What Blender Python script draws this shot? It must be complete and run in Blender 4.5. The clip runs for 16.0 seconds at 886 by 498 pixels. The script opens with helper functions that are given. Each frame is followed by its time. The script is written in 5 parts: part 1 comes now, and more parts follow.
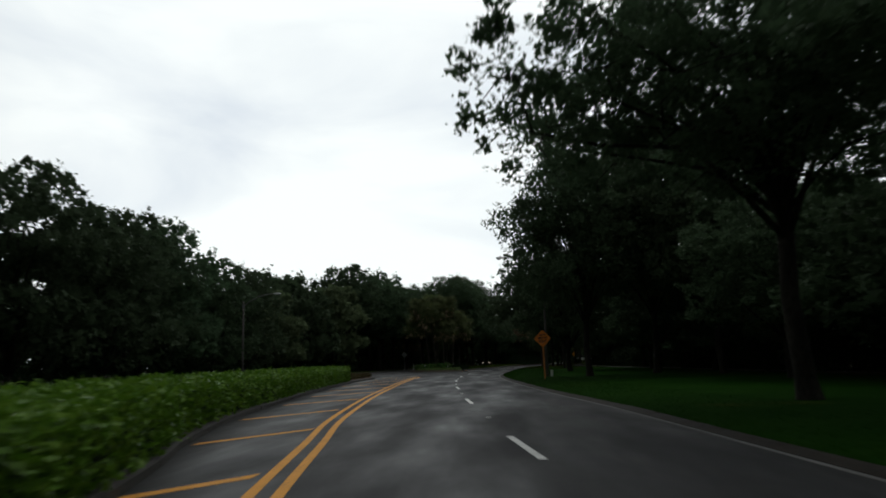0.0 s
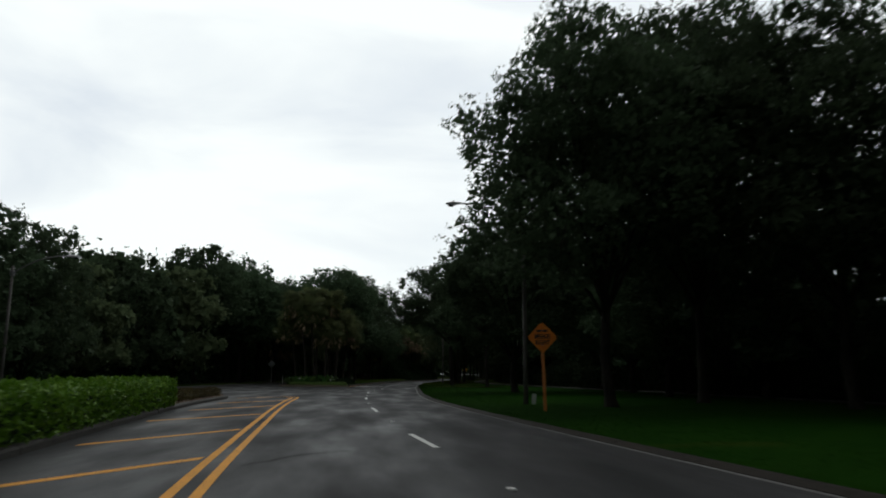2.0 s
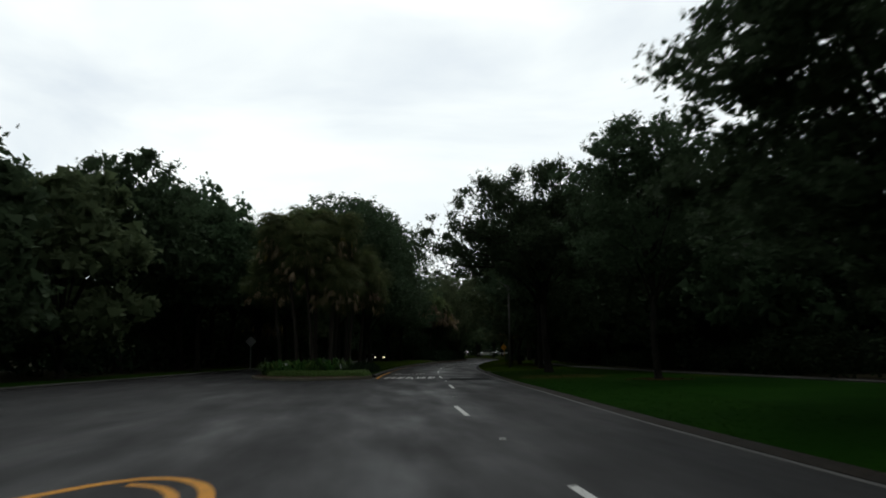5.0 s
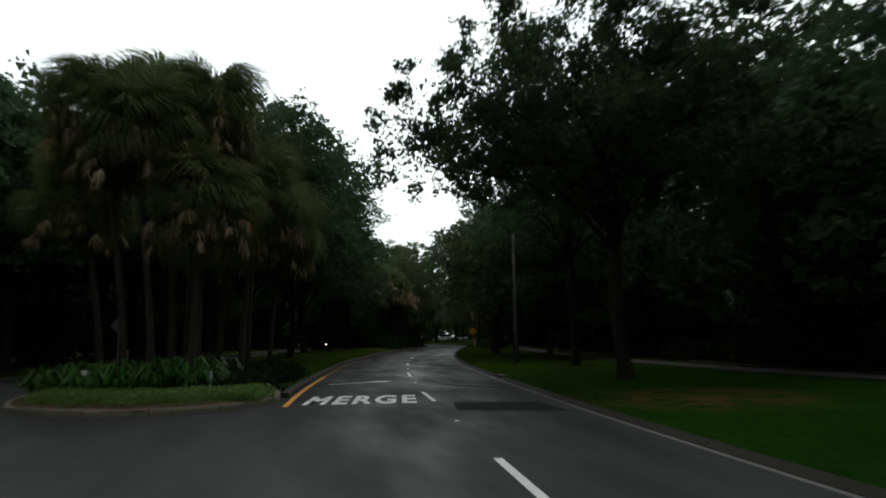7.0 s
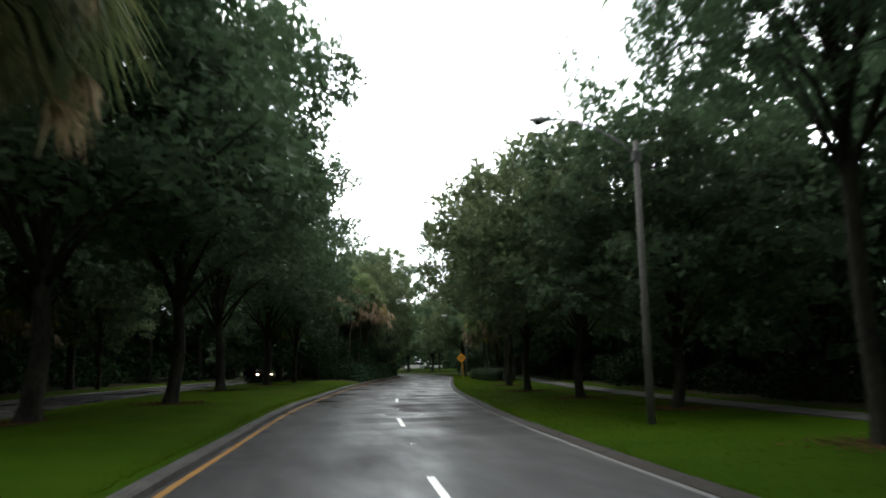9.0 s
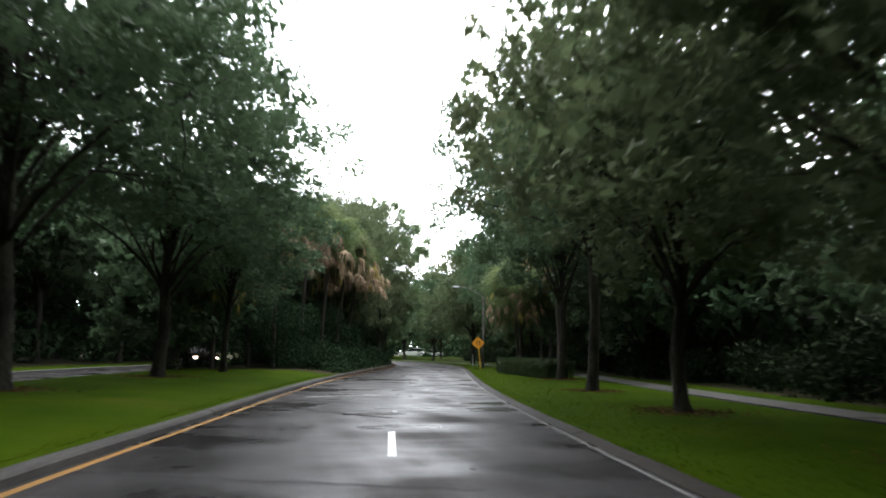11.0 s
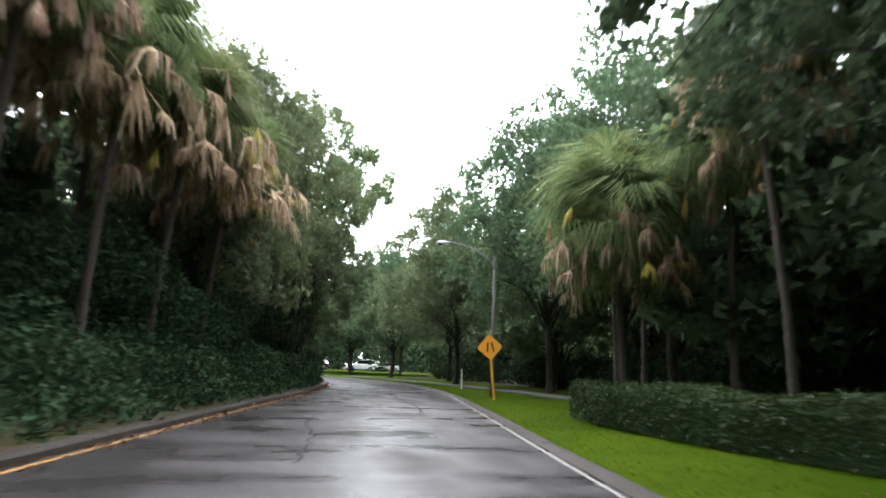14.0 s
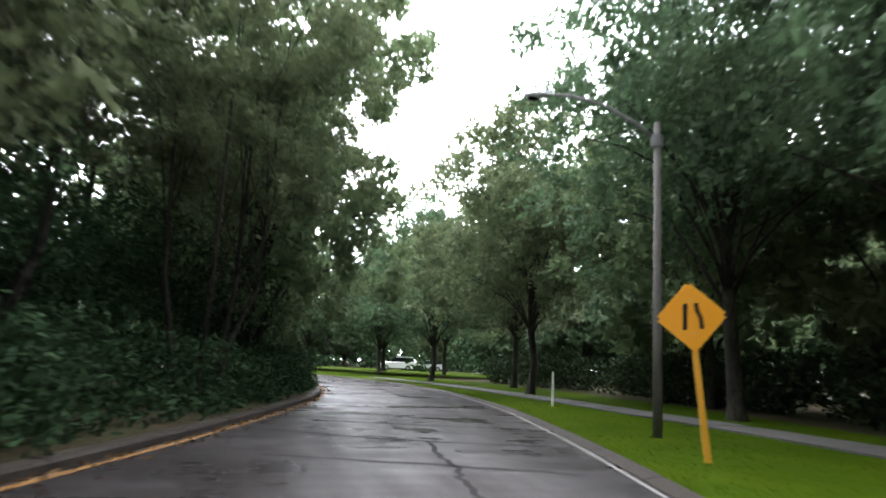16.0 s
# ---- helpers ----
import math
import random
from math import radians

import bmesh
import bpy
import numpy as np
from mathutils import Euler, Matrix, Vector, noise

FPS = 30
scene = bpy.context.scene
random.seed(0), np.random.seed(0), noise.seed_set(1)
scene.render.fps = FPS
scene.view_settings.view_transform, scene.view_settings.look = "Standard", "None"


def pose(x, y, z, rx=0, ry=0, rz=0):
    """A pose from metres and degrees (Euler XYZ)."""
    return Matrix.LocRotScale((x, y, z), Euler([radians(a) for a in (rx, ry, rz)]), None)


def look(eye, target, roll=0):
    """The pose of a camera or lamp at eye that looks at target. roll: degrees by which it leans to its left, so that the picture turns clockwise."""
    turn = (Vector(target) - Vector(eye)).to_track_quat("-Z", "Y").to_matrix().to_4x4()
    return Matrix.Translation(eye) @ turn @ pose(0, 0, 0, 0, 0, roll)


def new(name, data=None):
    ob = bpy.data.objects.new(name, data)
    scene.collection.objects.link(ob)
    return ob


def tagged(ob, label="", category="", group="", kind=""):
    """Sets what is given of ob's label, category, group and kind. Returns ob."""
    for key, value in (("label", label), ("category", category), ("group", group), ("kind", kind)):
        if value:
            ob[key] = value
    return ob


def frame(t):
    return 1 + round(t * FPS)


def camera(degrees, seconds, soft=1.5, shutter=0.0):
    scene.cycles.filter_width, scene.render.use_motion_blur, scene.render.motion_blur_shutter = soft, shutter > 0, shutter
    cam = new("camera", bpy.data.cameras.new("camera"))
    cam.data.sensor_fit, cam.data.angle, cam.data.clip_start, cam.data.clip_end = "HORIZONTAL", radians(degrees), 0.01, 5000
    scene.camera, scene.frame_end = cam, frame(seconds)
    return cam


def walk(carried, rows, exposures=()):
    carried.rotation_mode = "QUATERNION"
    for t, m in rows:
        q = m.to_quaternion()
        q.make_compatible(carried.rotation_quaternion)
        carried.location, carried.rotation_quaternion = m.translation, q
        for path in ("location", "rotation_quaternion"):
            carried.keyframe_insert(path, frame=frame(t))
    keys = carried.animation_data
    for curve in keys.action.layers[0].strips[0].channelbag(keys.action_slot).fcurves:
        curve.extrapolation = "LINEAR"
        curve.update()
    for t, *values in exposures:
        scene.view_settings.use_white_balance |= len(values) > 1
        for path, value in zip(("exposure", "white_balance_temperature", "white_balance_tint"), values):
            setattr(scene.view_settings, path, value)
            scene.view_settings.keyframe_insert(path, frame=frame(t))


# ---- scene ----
cam = camera(63.8, 16.0, soft=1.8, shutter=0.5)
PATH = [
    (0, (2.631, 1.92, 1.289), (2.509, 3.892, 1.601), -1.5),
    (0.5, (1.807, 7.038, 1.303), (1.729, 9.014, 1.603), -1.0),
    (1, (1.078, 12.168, 1.296), (1.039, 14.15, 1.554), -0.9),
    (1.5, (0.356, 17.363, 1.29), (0.469, 19.332, 1.626), 0.2),
    (2, (-0.319, 22.627, 1.29), (-0.087, 24.583, 1.636), 0.2),
    (2.5, (-0.926, 28.028, 1.333), (-0.742, 29.989, 1.677), -0.1),
    (3, (-1.346, 33.57, 1.379), (-1.146, 35.533, 1.706), 0.3),
    (3.5, (-1.895, 39.146, 1.348), (-1.663, 41.096, 1.728), 1.3),
    (4, (-2.296, 44.597, 1.321), (-2.106, 46.563, 1.636), 1.1),
    (4.2, (-2.369, 46.762, 1.324), (-2.164, 48.732, 1.606), 0.7),
    (6.3, (-0.983, 69.548, 1.589), (-0.719, 71.508, 1.89), -1.8),
    (6.5, (-0.872, 71.782, 1.602), (-0.529, 73.739, 1.837), -1.3),
    (7, (-0.544, 77.24, 1.603), (-0.165, 79.189, 1.845), -0.9),
    (7.5, (-0.144, 82.767, 1.611), (0.25, 84.71, 1.879), -0.2),
    (8, (0.371, 88.109, 1.585), (0.812, 90.036, 1.886), -0.6),
    (8.5, (0.986, 93.351, 1.576), (1.513, 95.254, 1.89), 1.5),
    (9, (1.645, 98.695, 1.58), (2.12, 100.611, 1.898), -0.7),
    (9.2, (1.957, 100.8, 1.56), (2.423, 102.721, 1.867), 0.6),
    (11.3, (5.805, 122.143, 1.352), (6.291, 124.062, 1.638), 1.1),
    (11.5, (6.178, 124.154, 1.315), (6.659, 126.071, 1.62), 1.2),
    (12, (7.134, 129.016, 1.312), (7.604, 130.945, 1.556), 1.4),
    (12.5, (8.214, 133.801, 1.319), (8.678, 135.72, 1.635), 3.4),
    (13, (9.269, 138.625, 1.32), (9.802, 140.533, 1.592), 1.1),
    (13.5, (10.448, 143.526, 1.315), (10.978, 145.428, 1.634), 0.9),
    (14, (11.719, 148.361, 1.304), (12.322, 150.24, 1.632), 2.1),
    (14.5, (12.976, 153.014, 1.329), (13.583, 154.892, 1.655), 1.0),
    (15, (14.162, 157.494, 1.319), (14.72, 159.385, 1.654), 1.6),
    (15.5, (15.235, 161.97, 1.331), (15.736, 163.881, 1.645), 1.8),
    (16, (16.418, 166.382, 1.31), (16.905, 168.295, 1.63), 2.7),
]
EXPOSURES = [(0.0, 0.0, 6500, 10), (6.3, 0.12, 6500, 8), (7.0, 0.62, 6500, 6), (7.5, 1.05, 6500, 6), (8.0, 1.42, 6500, 7), (8.5, 1.85, 6500, 8), (9.0, 2.52, 6480, 10), (9.5, 2.82, 6450, 12),
             (11.3, 3.45, 6380, 16), (12.5, 3.9, 6350, 18), (16.0, 4.08, 6350, 18)]
walk(cam, [(t, look(eye, target, roll)) for t, eye, target, roll in PATH], EXPOSURES)

# ---- light: an overcast, rainy afternoon ----
world = bpy.data.worlds.new("overcast_sky")
scene.world = world
world.use_nodes = True
wn, wl = world.node_tree.nodes, world.node_tree.links
wn.clear()
w_out = wn.new("ShaderNodeOutputWorld")
w_bg = wn.new("ShaderNodeBackground")
w_sky = wn.new("ShaderNodeTexSky")
w_sky.sky_type, w_sky.sun_disc = "NISHITA", False
w_sky.sun_elevation, w_sky.sun_rotation = radians(66), radians(20)
w_tc = wn.new("ShaderNodeTexCoord")
w_map = wn.new("ShaderNodeMapping")
w_map.inputs["Scale"].default_value = (1.0, 1.0, 3.2)
w_noise = wn.new("ShaderNodeTexNoise")
w_noise.inputs["Scale"].default_value, w_noise.inputs["Detail"].default_value = 1.9, 6.0
w_noise.inputs["Distortion"].default_value = 0.5
w_ramp = wn.new("ShaderNodeValToRGB")
w_ramp.color_ramp.elements[0].position, w_ramp.color_ramp.elements[0].color = 0.30, (0.71, 0.78, 0.85, 1)
w_ramp.color_ramp.elements[1].position, w_ramp.color_ramp.elements[1].color = 0.58, (1.03, 1.08, 1.06, 1)
w_dim = wn.new("ShaderNodeVectorMath")
w_dim.operation = "SCALE"
w_dim.inputs["Scale"].default_value = 0.1
w_mix = wn.new("ShaderNodeMix")
w_mix.data_type = "RGBA"
w_mix.inputs["Factor"].default_value = 0.93
wl.new(w_tc.outputs["Generated"], w_map.inputs["Vector"])
wl.new(w_map.outputs["Vector"], w_noise.inputs["Vector"])
wl.new(w_noise.outputs["Fac"], w_ramp.inputs["Fac"])
wl.new(w_sky.outputs["Color"], w_dim.inputs[0])
wl.new(w_dim.outputs["Vector"], w_mix.inputs["A"])
wl.new(w_ramp.outputs["Color"], w_mix.inputs["B"])
w_dot = wn.new("ShaderNodeVectorMath")
w_dot.operation = "DOT_PRODUCT"
w_dot.inputs[1].default_value = (0.16, 0.90, 0.40)
w_glow = wn.new("ShaderNodeMapRange")
w_glow.interpolation_type = "SMOOTHSTEP"
for key, value in (("From Min", 0.16), ("From Max", 0.82), ("To Min", 0.22), ("To Max", 1.0)):
    w_glow.inputs[key].default_value = value
w_mul = wn.new("ShaderNodeVectorMath")
w_mul.operation = "SCALE"
wl.new(w_tc.outputs["Generated"], w_dot.inputs[0])
wl.new(w_dot.outputs["Value"], w_glow.inputs["Value"])
wl.new(w_mix.outputs["Result"], w_mul.inputs[0])
wl.new(w_glow.outputs["Result"], w_mul.inputs["Scale"])
wl.new(w_mul.outputs["Vector"], w_bg.inputs["Color"])
w_bg.inputs["Strength"].default_value = 1.0
wl.new(w_bg.outputs["Background"], w_out.inputs["Surface"])

sun = new("sun", bpy.data.lights.new("sun", "SUN"))
sun.data.energy, sun.data.angle, sun.data.color = 0.3, radians(40), (1.0, 0.97, 0.92)
sun.matrix_world = look((9, 24, 60), (0, 0, 0))


# ---- materials ----
def material(name, rough=0.8, metal=0.0, spec=0.5):
    m = bpy.data.materials.new(name)
    m.use_nodes = True
    b = m.node_tree.nodes["Principled BSDF"]
    b.inputs["Roughness"].default_value, b.inputs["Metallic"].default_value = rough, metal
    b.inputs["Specular IOR Level"].default_value = spec
    return m, m.node_tree.nodes, m.node_tree.links, b


def noise_node(nodes, links, scale, detail=4.0, stretch=None, source="Object"):
    tc, mp, nz = nodes.new("ShaderNodeTexCoord"), nodes.new("ShaderNodeMapping"), nodes.new("ShaderNodeTexNoise")
    mp.inputs["Scale"].default_value = stretch or (1, 1, 1)
    nz.inputs["Scale"].default_value, nz.inputs["Detail"].default_value = scale, detail
    links.new(tc.outputs[source], mp.inputs["Vector"])
    links.new(mp.outputs["Vector"], nz.inputs["Vector"])
    return nz.outputs["Fac"]


def ramp_node(nodes, links, fac, *stops):
    r = nodes.new("ShaderNodeValToRGB")
    while len(r.color_ramp.elements) < len(stops):
        r.color_ramp.elements.new(0.5)
    for e, (p, c) in zip(r.color_ramp.elements, stops):
        e.position, e.color = p, (*c, 1)
    links.new(fac, r.inputs["Fac"])
    return r.outputs["Color"]


def mix_node(nodes, links, kind, fac, a, b):
    m = nodes.new("ShaderNodeMix")
    m.data_type, m.blend_type = "RGBA", kind
    if isinstance(fac, float):
        m.inputs["Factor"].default_value = fac
    else:
        links.new(fac, m.inputs["Factor"])
    for socket, value in (("A", a), ("B", b)):
        if isinstance(value, tuple):
            m.inputs[socket].default_value = (*value, 1)
        else:
            links.new(value, m.inputs[socket])
    return m.outputs["Result"]


def range_node(nodes, links, fac, lo, hi, to_lo, to_hi):
    r = nodes.new("ShaderNodeMapRange")
    for key, value in zip(("From Min", "From Max", "To Min", "To Max"), (lo, hi, to_lo, to_hi)):
        r.inputs[key].default_value = value
    links.new(fac, r.inputs["Value"])
    return r.outputs["Result"]


def bump_node(nodes, links, bsdf, height, strength, distance=0.02):
    b = nodes.new("ShaderNodeBump")
    b.inputs["Strength"].default_value, b.inputs["Distance"].default_value = strength, distance
    links.new(height, b.inputs["Height"])
    links.new(b.outputs["Normal"], bsdf.inputs["Normal"])


def two_scale(name, c1, c2, c3, big, fine, rough=0.85, bump=0.4, dist=0.02, metal=0.0, spec=0.5, stretch=None):
    """A surface whose colour wanders between three tones at a large and a fine scale."""
    m, n, l, b = material(name, rough, metal, spec)
    f1, f2 = noise_node(n, l, big, 5, stretch), noise_node(n, l, fine, 3, stretch)
    col = ramp_node(n, l, f1, (0.32, c1), (0.68, c2))
    l.new(mix_node(n, l, "MIX", range_node(n, l, f2, 0.45, 0.75, 0.0, 0.75), col, c3), b.inputs["Base Color"])
    l.new(range_node(n, l, f1, 0.3, 0.7, rough - 0.1, min(rough + 0.1, 1.0)), b.inputs["Roughness"])
    bump_node(n, l, b, f2, bump, dist)
    return m


def asphalt_material():
    m, n, l, b = material("wet_asphalt", 0.5, 0.0, 0.2)
    big = noise_node(n, l, 0.35, 4, (1.1, 0.16, 1.0))
    patch = noise_node(n, l, 0.8, 5, (1.0, 0.24, 1.0))
    grain = noise_node(n, l, 90, 2)
    speck = noise_node(n, l, 14, 4)
    col = ramp_node(n, l, big, (0.3, (0.021, 0.022, 0.023)), (0.7, (0.039, 0.039, 0.040)))
    col = mix_node(n, l, "MIX", range_node(n, l, patch, 0.48, 0.74, 0.0, 0.45), col, (0.019, 0.019, 0.020))
    col = mix_node(n, l, "MIX", range_node(n, l, speck, 0.55, 0.8, 0.0, 0.45), col, (0.052, 0.051, 0.05))
    # beyond the junction, dimness under the trees is put into the soaked road's colour
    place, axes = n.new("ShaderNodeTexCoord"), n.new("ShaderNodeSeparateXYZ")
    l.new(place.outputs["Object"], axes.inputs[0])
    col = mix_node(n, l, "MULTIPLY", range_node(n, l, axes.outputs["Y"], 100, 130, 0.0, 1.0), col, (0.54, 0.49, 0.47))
    l.new(col, b.inputs["Base Color"])
    wet = n.new("ShaderNodeMath")
    wet.operation = "MULTIPLY"
    l.new(range_node(n, l, patch, 0.32, 0.70, 1.0, 0.55), wet.inputs[0])
    l.new(range_node(n, l, big, 0.35, 0.65, 0.55, 0.85), wet.inputs[1])
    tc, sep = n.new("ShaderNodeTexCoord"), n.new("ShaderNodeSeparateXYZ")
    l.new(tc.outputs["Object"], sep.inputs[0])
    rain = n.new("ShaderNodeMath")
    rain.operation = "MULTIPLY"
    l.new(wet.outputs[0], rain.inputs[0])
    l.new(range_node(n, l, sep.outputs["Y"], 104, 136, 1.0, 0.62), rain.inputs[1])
    # standing water lies in shallow bands across the lanes
    pools = noise_node(n, l, 0.42, 6, (0.55, 1.5, 1.0))
    band, soaked = n.new("ShaderNodeMath"), n.new("ShaderNodeMath")
    band.operation, soaked.operation = "MULTIPLY", "MULTIPLY"
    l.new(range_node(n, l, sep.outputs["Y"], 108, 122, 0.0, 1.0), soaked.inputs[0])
    l.new(range_node(n, l, pools, 0.38, 0.64, 0.5, -0.38), soaked.inputs[1])
    plus = n.new("ShaderNodeMath")
    plus.operation = "ADD"
    plus.inputs[0].default_value = 1.0
    l.new(soaked.outputs[0], plus.inputs[1])
    l.new(rain.outputs[0], band.inputs[0])
    l.new(plus.outputs[0], band.inputs[1])
    l.new(band.outputs[0], b.inputs["Roughness"])
    dull, mx = n.new("ShaderNodeBsdfDiffuse"), n.new("ShaderNodeMixShader")
    l.new(col, dull.inputs["Color"])
    l.new(range_node(n, l, patch, 0.3, 0.7, 0.6, 0.25), mx.inputs["Fac"])
    l.new(b.outputs["BSDF"], mx.inputs[1])
    l.new(dull.outputs["BSDF"], mx.inputs[2])
    l.new(mx.outputs["Shader"], n["Material Output"].inputs["Surface"])
    bump_node(n, l, b, grain, 0.25, 0.006)
    return m


def leaf_material(name, c1, c2, c3, through_light=0.22, rough=0.5, spec=0.1):
    """Leaves: tone differs from plant to plant and from leaf to leaf; some light comes through."""
    m, n, l, b = material(name, rough, 0.0, spec)
    geo, info = n.new("ShaderNodeNewGeometry"), n.new("ShaderNodeObjectInfo")
    leafy = ramp_node(n, l, geo.outputs["Random Per Island"], (0.0, c1), (0.6, c2), (1.0, c3))
    hsv = n.new("ShaderNodeHueSaturation")
    l.new(leafy, hsv.inputs["Color"])
    l.new(range_node(n, l, info.outputs["Random"], 0, 1, 0.75, 1.25), hsv.inputs["Value"])
    l.new(range_node(n, l, info.outputs["Random"], 0, 1, 0.485, 0.515), hsv.inputs["Hue"])
    l.new(hsv.outputs["Color"], b.inputs["Base Color"])
    tr, mx = n.new("ShaderNodeBsdfTranslucent"), n.new("ShaderNodeMixShader")
    l.new(hsv.outputs["Color"], tr.inputs["Color"])
    mx.inputs["Fac"].default_value = through_light
    l.new(b.outputs["BSDF"], mx.inputs[1])
    l.new(tr.outputs["BSDF"], mx.inputs[2])
    l.new(mx.outputs["Shader"], n["Material Output"].inputs["Surface"])
    return m


def paint_material(name, tone, worn, rough=0.75):
    """Road paint, worn through to the asphalt in small spots."""
    m, n, l, b = material(name, rough, 0.0, 0.2)
    f1, f2 = noise_node(n, l, 2.2, 5), noise_node(n, l, 28, 4)
    col = mix_node(n, l, "MIX", range_node(n, l, f1, 0.35, 0.7, 0.0, 0.6), tone, tuple(0.72 * c for c in tone))
    l.new(mix_node(n, l, "MIX", range_node(n, l, f2, 0.56, 0.7, 0.0, worn), col, (0.06, 0.06, 0.06)), b.inputs["Base Color"])
    bump_node(n, l, b, f2, 0.2, 0.004)
    return m


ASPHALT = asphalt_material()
def grass_material():
    """Mown grass: green tones at two scales, with a few dry brown patches."""
    m, n, l, b = material("wet_grass", 0.95, 0.0, 0.01)
    f1, f2, f3 = noise_node(n, l, 0.5, 5), noise_node(n, l, 45, 4), noise_node(n, l, 0.16, 5)
    # shade on the verge before the junction is put into this darker green
    shaded_green = ramp_node(n, l, f1, (0.32, (0.006, 0.028, 0.002)), (0.68, (0.010, 0.037, 0.003)))
    turf = ramp_node(n, l, f1, (0.32, (0.020, 0.041, 0.0016)), (0.68, (0.031, 0.051, 0.0020)))
    place, axes = n.new("ShaderNodeTexCoord"), n.new("ShaderNodeSeparateXYZ")
    l.new(place.outputs["Object"], axes.inputs[0])
    col = mix_node(n, l, "MIX", range_node(n, l, axes.outputs["Y"], 84, 124, 0.0, 1.0), shaded_green, turf)
    col = mix_node(n, l, "MULTIPLY", range_node(n, l, f2, 0.45, 0.75, 0.0, 0.5), col, (0.6, 0.66, 0.6))
    col = mix_node(n, l, "MIX", range_node(n, l, f3, 0.63, 0.76, 0.0, 0.55), col, (0.060, 0.052, 0.010))
    tc, far = n.new("ShaderNodeTexCoord"), n.new("ShaderNodeVectorMath")
    far.operation = "DISTANCE"
    far.inputs[1].default_value = (8.3, 92.6, 0.1)
    l.new(tc.outputs["Object"], far.inputs[0])
    worn = n.new("ShaderNodeMath")
    worn.operation = "MULTIPLY"
    l.new(range_node(n, l, far.outputs["Value"], 1.0, 3.4, 1.0, 0.0), worn.inputs[0])
    l.new(range_node(n, l, noise_node(n, l, 1.3, 5), 0.38, 0.6, 0.0, 1.0), worn.inputs[1])
    col = mix_node(n, l, "MIX", worn.outputs[0], col, (0.075, 0.050, 0.018))
    l.new(col, b.inputs["Base Color"])
    bump_node(n, l, b, f2, 0.6, 0.03)
    return m


GRASS = grass_material()
BLADE = leaf_material("grass_blades", (0.030, 0.062, 0.002), (0.041, 0.074, 0.0025), (0.052, 0.085, 0.003), 0.5, 0.9, 0.02)
# blades for the early verge, with its shade put into their darker colour
SHADEBLADE = leaf_material("shaded_grass_blades", (0.008, 0.036, 0.003), (0.011, 0.044, 0.004), (0.018, 0.053, 0.005), 0.5, 0.9, 0.02)
FOREST = two_scale("forest_floor", (0.020, 0.026, 0.010), (0.036, 0.028, 0.018), (0.012, 0.012, 0.008), 0.3, 6, 0.95, 0.8, 0.05, spec=0.02)
MULCH = two_scale("bark_mulch", (0.060, 0.035, 0.020), (0.10, 0.055, 0.03), (0.03, 0.018, 0.012), 1.2, 26, 0.9, 1.0, 0.04, spec=0.3)
CONCRETE = two_scale("weathered_concrete", (0.04368, 0.04243, 0.03869), (0.07488, 0.07238, 0.06552), (0.01872, 0.0181, 0.0156), 1.3, 18, 0.85, 0.35, 0.01, spec=0.12)
TANKERB = two_scale("tan_kerb_concrete", (0.17, 0.155, 0.115), (0.25, 0.23, 0.175), (0.09, 0.078, 0.058), 1.3, 18, 0.85, 0.35, 0.01, spec=0.12)
BROWNKERB = two_scale("brownish_kerb_concrete", (0.034, 0.033, 0.031), (0.062, 0.060, 0.057), (0.016, 0.015, 0.013), 1.1, 16, 0.85, 0.4, 0.012, spec=0.1)
GUTTER = two_scale("dirty_gutter", (0.012, 0.0105, 0.008), (0.030, 0.025, 0.020), (0.006, 0.005, 0.004), 1.6, 14, 0.8, 0.5, 0.012, spec=0.1)
WALKWAY = two_scale("sidewalk_concrete", (0.054, 0.053, 0.049), (0.077, 0.075, 0.070), (0.031, 0.029, 0.027), 0.6, 20, 0.85, 0.25, 0.01, spec=0.15)
WHITE = paint_material("white_road_paint", (0.66, 0.66, 0.64), 0.6)
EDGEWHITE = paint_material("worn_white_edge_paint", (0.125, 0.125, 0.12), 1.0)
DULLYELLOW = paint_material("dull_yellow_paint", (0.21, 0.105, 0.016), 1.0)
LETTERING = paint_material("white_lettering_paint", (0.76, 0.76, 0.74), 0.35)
DIMWHITE = paint_material("dim_white_paint", (0.12, 0.12, 0.115), 1.0)
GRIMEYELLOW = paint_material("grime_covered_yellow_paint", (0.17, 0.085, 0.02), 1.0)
FADED = paint_material("faded_white_paint", (0.26, 0.26, 0.255), 1.0)
YELLOW = paint_material("yellow_road_paint", (0.70, 0.31, 0.035), 0.55)
TAR = two_scale("tar_seal", (0.014, 0.014, 0.015), (0.024, 0.024, 0.024), (0.03, 0.03, 0.03), 3, 30, 0.9, 0.3, 0.005, spec=0.02)
NEWASPHALT = two_scale("repair_asphalt", (0.012, 0.013, 0.014), (0.022, 0.023, 0.024), (0.02, 0.02, 0.021), 2, 40, 0.85, 0.3, 0.006, spec=0.03)
BARK = two_scale("oak_bark", (0.018, 0.017, 0.014), (0.048, 0.045, 0.036), (0.008, 0.008, 0.007), 2.2, 16, 0.95, 1.0, 0.08, stretch=(1, 1, 0.35), spec=0.05)
PALMBARK = two_scale("palm_bark", (0.03656, 0.02925, 0.02243), (0.06094, 0.04875, 0.03803), (0.01706, 0.01267, 0.00975), 2.0, 14, 0.9, 1.0, 0.04, stretch=(1, 1, 2.5))
OAK = leaf_material("oak_leaves", (0.052, 0.084, 0.043), (0.060, 0.096, 0.050), (0.070, 0.108, 0.056), 0.36, 0.65, 0.05)
